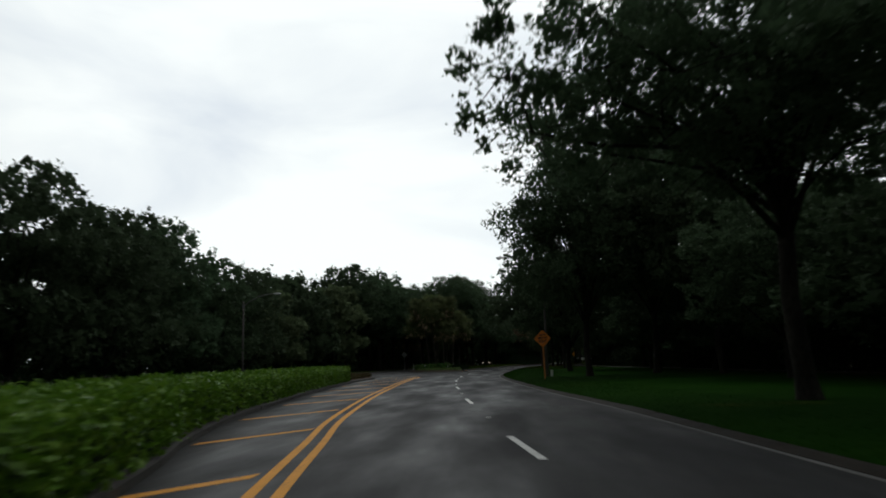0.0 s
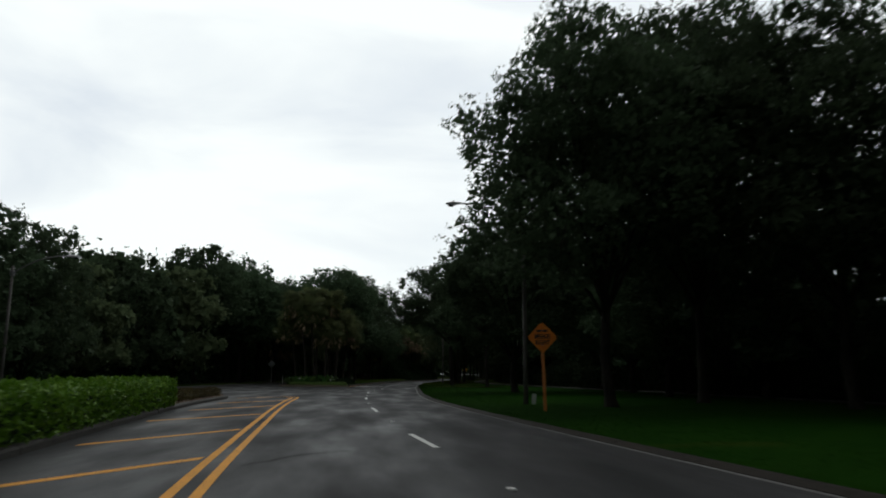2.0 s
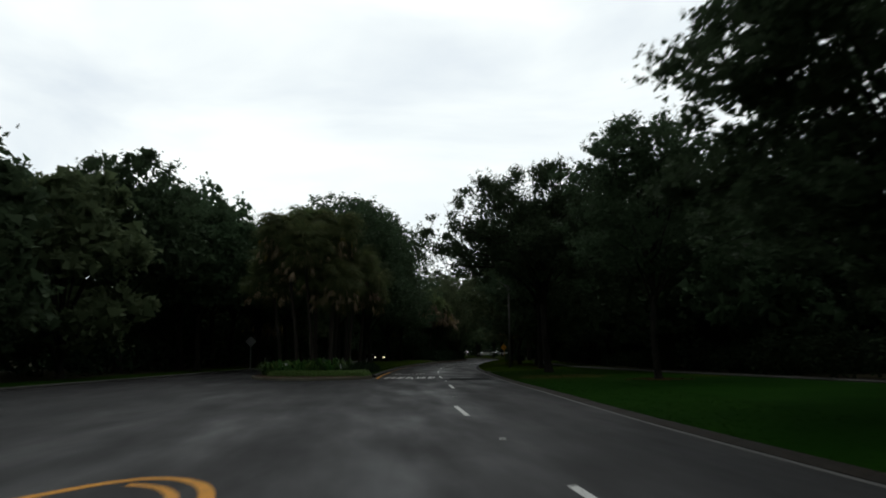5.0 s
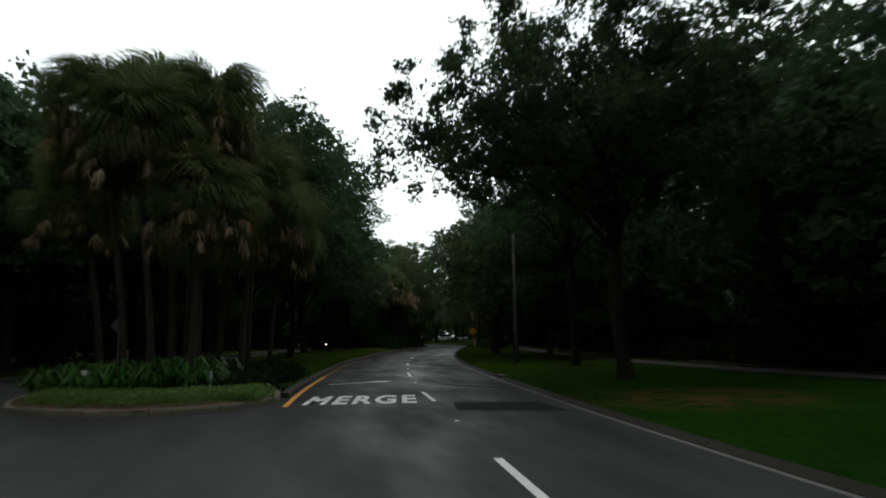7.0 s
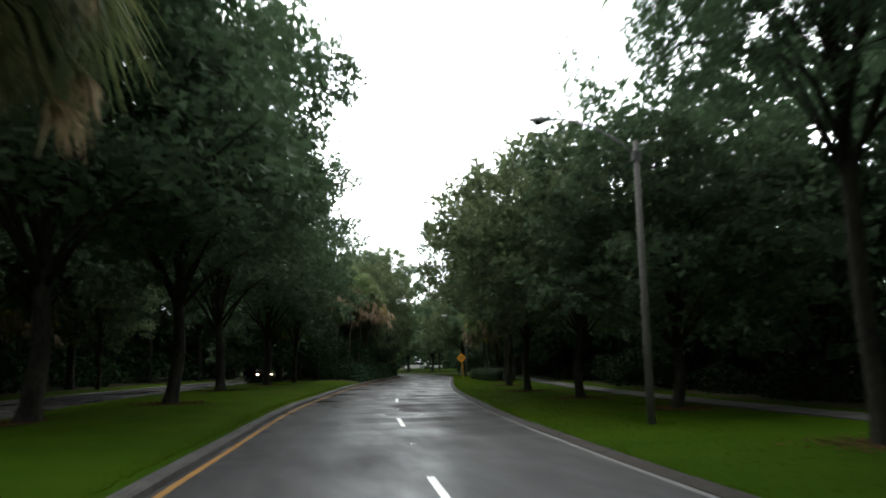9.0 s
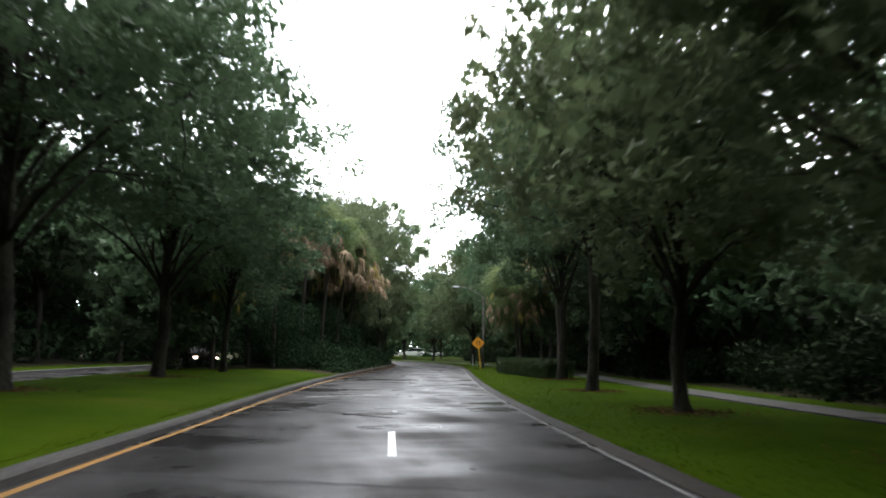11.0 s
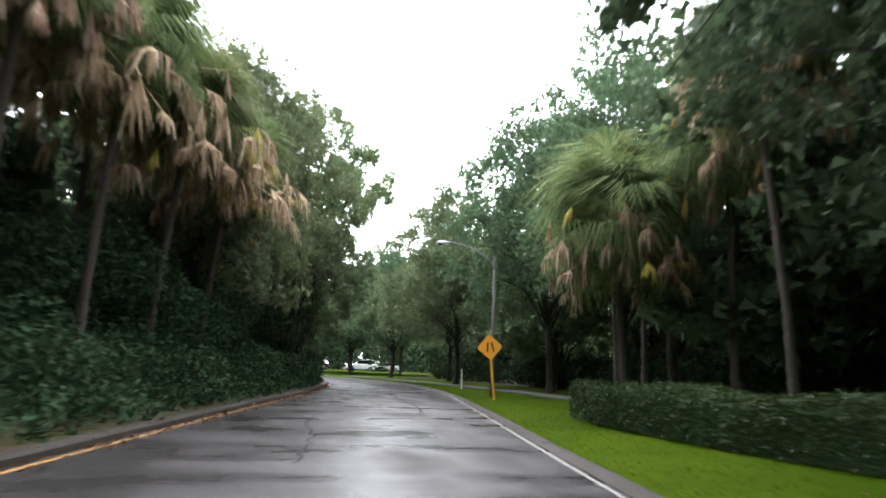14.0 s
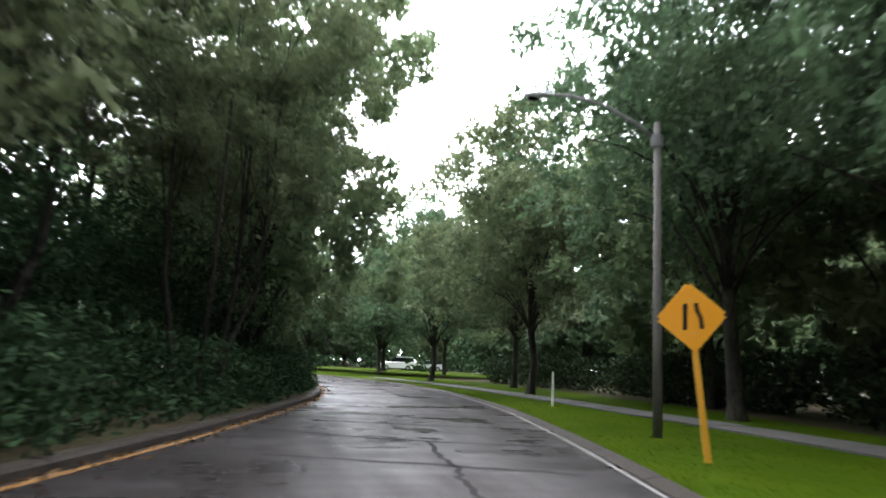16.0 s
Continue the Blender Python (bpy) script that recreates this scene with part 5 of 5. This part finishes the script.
c6, r6 = row_of(LINE_L, -1, 0.62, 1.0, 158, 214, 1, 0.28, 0.42, 0.15, 0.3, 77)
c7, r7 = row_of(LINE_L, -1, 2.2, 4.8, 160, 214, 1, 0.8, 1.2, 0.7, 1.4, 78)
c5, r5 = row_of(LINE_L, -1, 1.7, 4.2, 157.5, 178, 1, 0.9, 1.4, 0.8, 3.4, 76)
cs, rs = cs + c3 + c4 + c5 + c6 + c7, rs + r3 + r4 + r5 + r6 + r7
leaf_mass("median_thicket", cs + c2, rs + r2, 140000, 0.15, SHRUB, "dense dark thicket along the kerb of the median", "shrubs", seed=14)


# ---- fixtures ----
def street_lamp(x, y, height, to_road, words, reach=1.0):
    """A concrete pole with a bowed steel arm and a cobra-head lamp over the road."""
    m = Matrix.Translation((x, y, ground_z(x, y)))
    t = thing("street_lamp", m, words, "street lamp", "street lamps")
    v, f = tube_data([(0, 0, -0.2), (0, 0, 2), (0, 0, height - 0.6)], [0.10, 0.09, 0.065], 12)
    part("pole", mesh_from("pole", v, f, POLE), None, t, smooth=True)
    w = Vector((*to_road, 0)).normalized() * reach
    arm = [Vector((0, 0, height - 1.0)), w * 0.5 + Vector((0, 0, height - 0.62)), w * 1.3 + Vector((0, 0, height - 0.2)), w * 2.1 + Vector((0, 0, height)), w * 2.6 + Vector((0, 0, height + 0.03))]
    v, f = tube_data(arm, [0.045, 0.042, 0.038, 0.034, 0.032], 8)
    part("arm", mesh_from("arm", v, f, ARMGREY), None, t, smooth=True)
    v, f = tube_data([(0, 0, height - 1.12), (0, 0, height - 0.88)], [0.13, 0.13], 10)
    part("clamp", mesh_from("clamp", v, f, ARMGREY), None, t)
    bm = bmesh.new()
    bmesh.ops.create_uvsphere(bm, u_segments=14, v_segments=8, radius=1.0)
    for q in bm.verts:
        s = q.co.x
        wide = 0.16 if s < 0.1 else 0.16 - 0.10 * (s - 0.1)
        q.co = Vector((s * 0.36, q.co.y * wide, q.co.z * (0.075 if q.co.z > 0 else 0.05 + (0.05 if s < 0.1 else 0))))
    head = part("lamp_head", bm, LAMPGREY, t, smooth=True)
    head.matrix_basis = Matrix.Translation(w * 2.9 + Vector((0, 0, height + 0.03))) @ Matrix.Rotation(math.atan2(w.y, w.x) + math.pi, 4, "Z")
    bm = bmesh.new()
    bmesh.ops.create_uvsphere(bm, u_segments=12, v_segments=6, radius=0.12)
    glass = part("lens", bm, GLASS, head, "unlit glass lens", smooth=True)
    glass.matrix_basis = Matrix.Translation((-0.12, 0, -0.06)) @ Matrix.Diagonal((1.2, 0.9, 0.7, 1))
    bm = bmesh.new()
    bmesh.ops.create_cone(bm, cap_ends=True, segments=10, radius1=0.035, radius2=0.03, depth=0.07)
    eye = part("light_sensor", bm, BLACK, head)
    eye.location = (-0.02, 0, 0.10)
    return t


street_lamp(6.45, 51.2, 8.25, (-1.0, 0.15), "grey street lamp on a concrete pole in the grass")
street_lamp(10.6, 114.4, 7.6, (-1.0, 0.3), "grey street lamp on a concrete pole among oaks", 0.8)
street_lamp(24.2, 179.2, 7.05, (-1.0, 0.4), "grey street lamp on a concrete pole by the sidewalk", 0.85)
street_lamp(-18.6, 62.5, 7.4, (1.0, 0.1), "grey street lamp before the woods across the road")
bm = bmesh.new()
box(bm, -0.09, 0.09, -0.02, 0.02, 0.0, 0.42, 0.008)
stub = part("marker_board", bm, MARKER)
stub.matrix_basis = pose(6.72, 51.05, ground_z(6.72, 51.05), 0, 4, 12)
tagged(stub, "short white plastic marker beside the lamp pole", "marker")


def diamond(name, x, y, turn, lean, face_mat, post_mat, words, centre, lines=(), narrow=False, bars=()):
    """A diamond warning sign on a U-shaped post."""
    t = thing(name, pose(x, y, ground_z(x, y), 0, lean, turn), words, "road sign", "road signs")
    bm = bmesh.new()
    for x0, x1, y0, y1 in ((-0.04, 0.04, 0.0, 0.01), (-0.045, -0.03, 0.0, 0.04), (0.03, 0.045, 0.0, 0.04)):
        box(bm, x0, x1, y0, y1, -0.2, centre + 0.45)
    part("post", bm, post_mat, t)
    bm = bmesh.new()
    box(bm, -0.38, 0.38, -0.004, 0.0, -0.38, 0.38)
    bmesh.ops.bevel(bm, geom=[e for e in bm.edges if abs(e.verts[0].co.y - e.verts[1].co.y) > 0.001], offset=0.05, segments=4, affect="EDGES")
    bmesh.ops.rotate(bm, cent=(0, 0, 0), matrix=Matrix.Rotation(radians(45), 3, "Y"), verts=bm.verts)
    plate = part("plate", bm, face_mat, t)
    plate.location = (0, -0.006, centre)
    for z in (-0.25, 0.25):
        bm = bmesh.new()
        bmesh.ops.create_cone(bm, cap_ends=True, segments=8, radius1=0.014, radius2=0.012, depth=0.012)
        bolt = part("bolt", bm, STEEL, plate)
        bolt.matrix_basis = pose(0, -0.010, z, 90)
    for text, size, z in lines:
        lettering("lettering", text, size, BLACK, plate, pose(0, -0.0075, z, 90) @ Matrix.Diagonal((0.82, 1, 1, 1)), 0.001)
    for px, wide in bars:
        bm = bmesh.new()
        box(bm, px - wide / 2, px + wide / 2, -0.0085, -0.0065, 0.19, 0.26)
        part("text_bar", bm, BLACK, plate, "short black bar of small writing")
    if narrow:
        for side in (1, -1):
            bm = bmesh.new()
            pts = [(0.10, -0.19), (0.165, -0.19), (0.165, -0.02), (0.12, 0.10), (0.12, 0.20), (0.055, 0.20), (0.055, 0.09), (0.10, -0.03)]
            if side < 0:
                pts = [(0.085, -0.19), (0.15, -0.19), (0.105, 0.20), (0.04, 0.20)]
            vs = [bm.verts.new((side * px, -0.0065, pz)) for px, pz in pts]
            bm.faces.new(vs)
            bmesh.ops.solidify(bm, geom=bm.faces[:], thickness=0.001)
            part("symbol_bar", bm, BLACK, plate, "black bar of a lane-narrows symbol")
    return t


diamond("warning_sign", 5.92, 46.2, 4, -1.5, ORANGE, ORANGEPOST, "orange diamond work sign with two black words on an orange post", 2.42, (("MERGE", 0.21, 0.03), ("RIGHT", 0.21, -0.17)), bars=((-0.11, 0.17), (0.10, 0.18)))
diamond("warning_sign", 22.9, 175.7, -20, -6.0, AMBER, AMBERPOST, "amber diamond sign with a lane-narrows symbol on an amber post", 2.12, narrow=True)
diamond("warning_sign", -12.2, 126.0, 180, 0.5, STEEL, STEEL, "plain grey diamond sign on a steel post across the median", 2.5)
bm = bmesh.new()
box(bm, -0.22, 0.22, -0.006, 0.0, 0.42, 0.66, 0.002)
box(bm, -0.02, 0.02, 0.0, 0.03, -0.1, 0.66)
plaque = part("small_sign", bm, MARKER)


def stake(x, y, h, words):
    """A slim flexible marker post with a dark top band."""
    t = thing("marker_post", pose(x, y, ground_z(x, y), 0, random.uniform(-1, 1), random.uniform(0, 90)), words, "marker post", "marker posts")
    v, f = tube_data([(0, 0, -0.1), (0, 0, h * 0.9), (0, 0, h)], [0.04, 0.036, 0.026], 8)
    part("stem", mesh_from("stem", v, f, MARKER), None, t)
    v, f = tube_data([(0, 0, h * 0.80), (0, 0, h * 0.86)], [0.0405, 0.0405], 8)
    part("band", mesh_from("band", v, f, LAMPGREY), None, t)


plaque.matrix_basis = pose(-6.2, 97.2, 0.2, 0, 0, 8)
tagged(plaque, "small white sign low among the bushes", "small sign")
stake(26.3, 189.2, 1.15, "slim white marker post on the grass verge")
stake(-9.9, 118.5, 1.1, "slim white marker post by the far carriageway")
stake(-3.0, 97.3, 0.5, "short white marker post under the palms")


# ---- a kerb inlet ----
drain = thing("storm_drain", pose(6.70, 103.9, 0.0, 0, 0, -6.5), "dark storm drain inlet set into the kerb", "drain")
bm = bmesh.new()
for b in ((-0.08, 0.30, -0.75, -0.60, -0.02, 0.09), (-0.08, 0.30, 0.60, 0.75, -0.02, 0.09), (0.0, 0.30, -0.60, 0.60, 0.07, 0.092)):
    box(bm, *b, 0.012)
part("frame", bm, CONCRETE, drain)
bm = bmesh.new()
for k in range(9):
    box(bm, -0.16, 0.02, -0.56 + 0.13 * k, -0.50 + 0.13 * k, 0.002, 0.014)
part("grate", bm, BLACK, drain, "black iron grate")
bm = bmesh.new()
box(bm, 0.03, 0.28, -0.6, 0.6, -0.02, 0.07)
part("inlet", bm, TAR, drain, "dark inlet opening")

# ---- vehicles ----
def car(x, y, turn, paint, words, suv=True, lit=False):
    """A parked-looking car with a shaped body, cabin glass, wheels and lamps; it faces +y before turning."""
    t = thing("car", pose(x, y, ground_z(x, y) if abs(x) > 30 else 0.0, 0, 0, turn), words, "car", "cars")
    h, deck = (1.72, 1.02) if suv else (1.45, 0.88)
    prof = [(-2.25, 0.45), (-2.3, 0.75), (-2.25, deck + 0.05), (-2.05, deck + 0.12), (1.0, deck), (1.9, deck - 0.1), (2.25, deck - 0.28), (2.3, 0.5), (2.15, 0.3), (-2.1, 0.3)]
    bm = bmesh.new()
    rings = []
    for px, k in ((-0.92, 0.96), (-0.88, 1.0), (0.88, 1.0), (0.92, 0.96)):
        rings.append([bm.verts.new((px, a * k, 0.3 + (b - 0.3) * (k if b > 0.9 else 1))) for a, b in prof])
    m = len(prof)
    for a, b in zip(rings, rings[1:]):
        for i in range(m):
            bm.faces.new((a[i], a[(i + 1) % m], b[(i + 1) % m], b[i]))
    bm.faces.new(rings[0][::-1])
    bm.faces.new(rings[-1])
    bmesh.ops.recalc_face_normals(bm, faces=bm.faces)
    body = part("body", bm, paint, t, smooth=False)
    rear = -2.1 if suv else -1.5
    bm = bmesh.new()
    low = [bm.verts.new(p) for p in ((-0.84, rear, deck), (0.84, rear, deck), (0.84, 1.0, deck), (-0.84, 1.0, deck))]
    up = [bm.verts.new(p) for p in ((-0.66, rear + 0.3, h - 0.06), (0.66, rear + 0.3, h - 0.06), (0.66, 0.25, h - 0.06), (-0.66, 0.25, h - 0.06))]
    for i in range(4):
        bm.faces.new((low[i], low[(i + 1) % 4], up[(i + 1) % 4], up[i]))
    bm.faces.new(up)
    part("cabin_glass", bm, GLASS, t, "dark tinted glass")
    bm = bmesh.new()
    box(bm, -0.68, 0.68, rear + 0.25, 0.3, h - 0.07, h, 0.03)
    part("roof", bm, paint, t)
    for sx in (-1, 1):
        for wy in (-1.4, 1.4):
            v, f = tube_data([(sx * 0.72, wy, 0.34), (sx * 0.94, wy, 0.34)], [0.34, 0.34], 18)
            wheel = part("wheel", mesh_from("wheel", v, f, TYRE), None, t, "black tyre")
            v, f = tube_data([(sx * 0.93, wy, 0.34), (sx * 0.955, wy, 0.34)], [0.2, 0.17], 12)
            part("rim", mesh_from("rim", v, f, STEEL), None, wheel)
        bm = bmesh.new()
        box(bm, sx * 0.72 - 0.14, sx * 0.72 + 0.14, 2.2, 2.31, 0.62, 0.79, 0.03)
        part("headlight", bm, LENS if lit else STEEL, t, "lit warm headlight" if lit else "clear headlight")
        bm = bmesh.new()
        box(bm, sx * 0.78 - 0.1, sx * 0.78 + 0.1, -2.33, -2.24, 0.8, 1.05, 0.02)
        part("tail_light", bm, TAIL, t, "red tail light")
        bm = bmesh.new()
        box(bm, sx * 1.0 - 0.08, sx * 1.0 + 0.08, 0.75, 0.87, deck + 0.02, deck + 0.16, 0.03)
        part("mirror", bm, paint, t)
    for wy in (-2.33, 2.31):
        bm = bmesh.new()
        box(bm, -0.8, 0.8, wy - 0.06, wy + 0.04, 0.36, 0.52, 0.03)
        part("bumper", bm, BLACK, t)
    return t


car(0.9, 175.5, 197, CARDARK, "dark car with lit headlights on the far carriageway", True, True)
car(34.5, 258.0, 70, CARWHITE, "white car parked beyond the bend", True)
car(39.0, 260.5, 75, CARWHITE, "white car parked beyond the bend", False)
car(10.5, 234.8, 62, CARDARK, "dark red sport utility car driving off round the bend", True)


# ---- houses behind the trees ----
def house(x, y, turn, wide, deep, high, words):
    t = thing("house", pose(x, y, 0.1, 0, 0, turn), words, "house", "houses behind the trees")
    bm = bmesh.new()
    box(bm, -wide / 2, wide / 2, -deep / 2, deep / 2, -0.2, high)
    part("wall", bm, STUCCO, t)
    bm = bmesh.new()
    e = 0.6
    vs = [bm.verts.new(p) for p in ((-wide / 2 - e, -deep / 2 - e, high), (wide / 2 + e, -deep / 2 - e, high), (wide / 2 + e, deep / 2 + e, high), (-wide / 2 - e, deep / 2 + e, high),
                                    (-wide / 2 + deep / 2, 0, high + deep * 0.26), (wide / 2 - deep / 2, 0, high + deep * 0.26))]
    for f in ((0, 1, 5, 4), (1, 2, 5), (2, 3, 4, 5), (3, 0, 4), (3, 2, 1, 0)):
        bm.faces.new([vs[i] for i in f])
    part("roof", bm, SHINGLE, t)
    bm = bmesh.new()
    box(bm, -wide / 2 - e, wide / 2 + e, -deep / 2 - e - 0.03, -deep / 2 - e, high - 0.16, high + 0.02)
    part("fascia", bm, TRIM, t)
    for k in range(int(wide // 3.2)):
        wx = -wide / 2 + 1.7 + 3.2 * k
        bm = bmesh.new()
        for b in ((-0.75, -0.62, 0.85, 2.2), (0.62, 0.75, 0.85, 2.2), (-0.62, 0.62, 0.85, 0.97), (-0.62, 0.62, 2.08, 2.2), (-0.03, 0.03, 0.97, 2.08)):
            box(bm, b[0], b[1], -0.06, 0.02, b[2], b[3])
        win = part("window", bm, TRIM, t)
        win.location = (wx, -deep / 2, 0)
        bm = bmesh.new()
        box(bm, -0.62, 0.62, -0.02, 0.0, 0.97, 2.08)
        part("pane", bm, GLASS, win)
    return t


house(46, 132, -62, 16, 9, 3.4, "pale stucco house with a grey hip roof behind trees")
house(41, 146, -70, 14, 9, 3.6, "low pale house half hidden behind trees")
house(34, 89, -80, 14, 9, 3.4, "pale house glimpsed through the woods")


# ---- grass blades near the road, and fallen leaves ----
def blades(name, curve, side, lo, hi, y0, y1, count, seed, height=None, mat=None):
    rng = np.random.default_rng(seed)
    keep = (curve[:, 1] > y0) & (curve[:, 1] < y1)
    c, n = curve[keep], outward(curve)[keep]
    k = rng.integers(0, len(c) - 1, count)
    f = rng.random(count)[:, None]
    off = lo + (hi - lo) * rng.random(count) ** 1.6
    p = c[k] * (1 - f) + c[k + 1] * f + n[k] * (side * off)[:, None]
    z = np.interp(off, [0, 0.5, 2, 8, 30], [0.0, 0.06, 0.09, 0.17, 0.3]) if height is None else np.full(count, height)
    a = rng.uniform(0, 6.283, count)
    w = np.stack([np.cos(a), np.sin(a), np.zeros(count)], 1) * 0.008
    tip3 = np.stack([rng.normal(0, 0.05, count), rng.normal(0, 0.05, count), rng.uniform(0.02, 0.05, count)], 1)
    base = np.c_[p, z]
    q = np.stack([base - w, base + w, base + tip3 + w * 0.2, base + tip3 - w * 0.2], 1)
    tagged(part(name, quads_mesh(name, q, mat or BLADE), None), "short wet grass blades on the verge", "grass", kind="stuff")


blades("grass_blades", KERB_R, 1, 0.30, 4.0, 10, 104, 26000, 30, mat=SHADEBLADE)
blades("grass_blades", KERB_R, 1, 0.30, 4.0, 104, 215, 38000, 31)
blades("grass_blades", LINE_L, -1, 0.55, 2.6, 107, 162, 12000, 32, 0.14)

rng = np.random.default_rng(77)
cs = []
keep = (LINE_L[:, 1] > 156) & (LINE_L[:, 1] < 212)
c, n = LINE_L[keep], outward(LINE_L)[keep]
k = rng.integers(0, len(c) - 1, 11000)
f = rng.random(11000)[:, None]
off = -0.75 + np.abs(rng.normal(0, 0.38, 11000))
p = c[k] * (1 - f) + c[k + 1] * f + n[k] * off[:, None]
z = np.where(off < -0.2, 0.10, 0.012)
tagged(part("fallen_leaves", quads_mesh("fallen_leaves", leaf_quads(np.c_[p, z + rng.uniform(0, 0.01, 11000)], 0.075, rng, 0.9), LITTER), None), "brown fallen leaves along the kerb", "fallen leaves", kind="stuff")

pts = []
for x, y in ((11.8, 108.9), (13.9, 118.6), (14.1, 126.0), (14.9, 134.2), (16.9, 143.0), (20.2, 153.4), (11.2, 86.0), (-3.9, 118.2), (-1.5, 125.2), (-0.6, 138.0), (1.7, 147.0)):
    for k in range(900):
        px, py = x + rng.normal(0, 0.6), y + rng.normal(0, 0.6)
        pts.append((px, py, ground_z(x, y) + 0.02 + rng.uniform(0, 0.02)))
tagged(part("fallen_leaves", quads_mesh("fallen_leaves", leaf_quads(np.array(pts), 0.06, rng, 0.9), LITTER), None), "brown fallen leaves round the feet of the trees", "fallen leaves", kind="stuff")

bm = bmesh.new()
bmesh.ops.create_icosphere(bm, subdivisions=2, radius=0.055)
for v in bm.verts:
    v.co = v.co * (1 + 0.35 * math.sin(37 * v.co.x + 51 * v.co.y + 29 * v.co.z))
    v.co.z *= 0.6
paper = part("crumpled_paper", bm, MARKER)
paper.location = (13.1, 170.5, 0.03)
tagged(paper, "crumpled white paper among leaves by the kerb", "litter")

# ---- kerbs, last ----
kerb("kerb_right", run_r, [(0.06, -0.02), (0.08, 0.010), (0.17, 0.035), (0.25, 0.055), (0.33, 0.06), (0.37, 0.0)], GUTTER, "low dirt-stained concrete kerb beside the grass")
clean = int(np.abs(LINE_Y[:, 1] - 152).argmin())
MEDIAN_KERB = [(-0.16, -0.02), (-0.17, 0.09), (-0.21, 0.13), (-0.38, 0.14), (-0.42, 0.02)]
from_nose = int(np.abs(LINE_Y[:, 1] - 97.4).argmin())
kerb("kerb_median", LINE_Y[from_nose : clean + 1], MEDIAN_KERB, BROWNKERB, "weathered grey concrete kerb round the median")
kerb("kerb_median", LINE_Y[clean:], MEDIAN_KERB, GUTTER, "dirt-stained brown kerb below the thicket")
kerb("kerb_island", ISLAND, [(0.0, -0.02), (-0.01, 0.10), (-0.05, 0.14), (-0.20, 0.15), (-0.24, 0.02)], CONCRETE, "weathered concrete kerb round the planting island")
kerb("kerb_palm_island", PALM_ISLAND, [(-0.02, -0.02), (-0.01, 0.10), (0.03, 0.15), (0.18, 0.15), (0.22, 0.02)], TANKERB, "rounded tan concrete kerb at the nose of the median", 1.5)
kerb("kerb_far", FAR_L[(FAR_L[:, 1] > 40)], [(-0.26, -0.02), (-0.27, 0.08), (-0.32, 0.12), (-0.5, 0.12), (-0.54, 0.02)], CONCRETE, "low concrete kerb of the far carriageway")
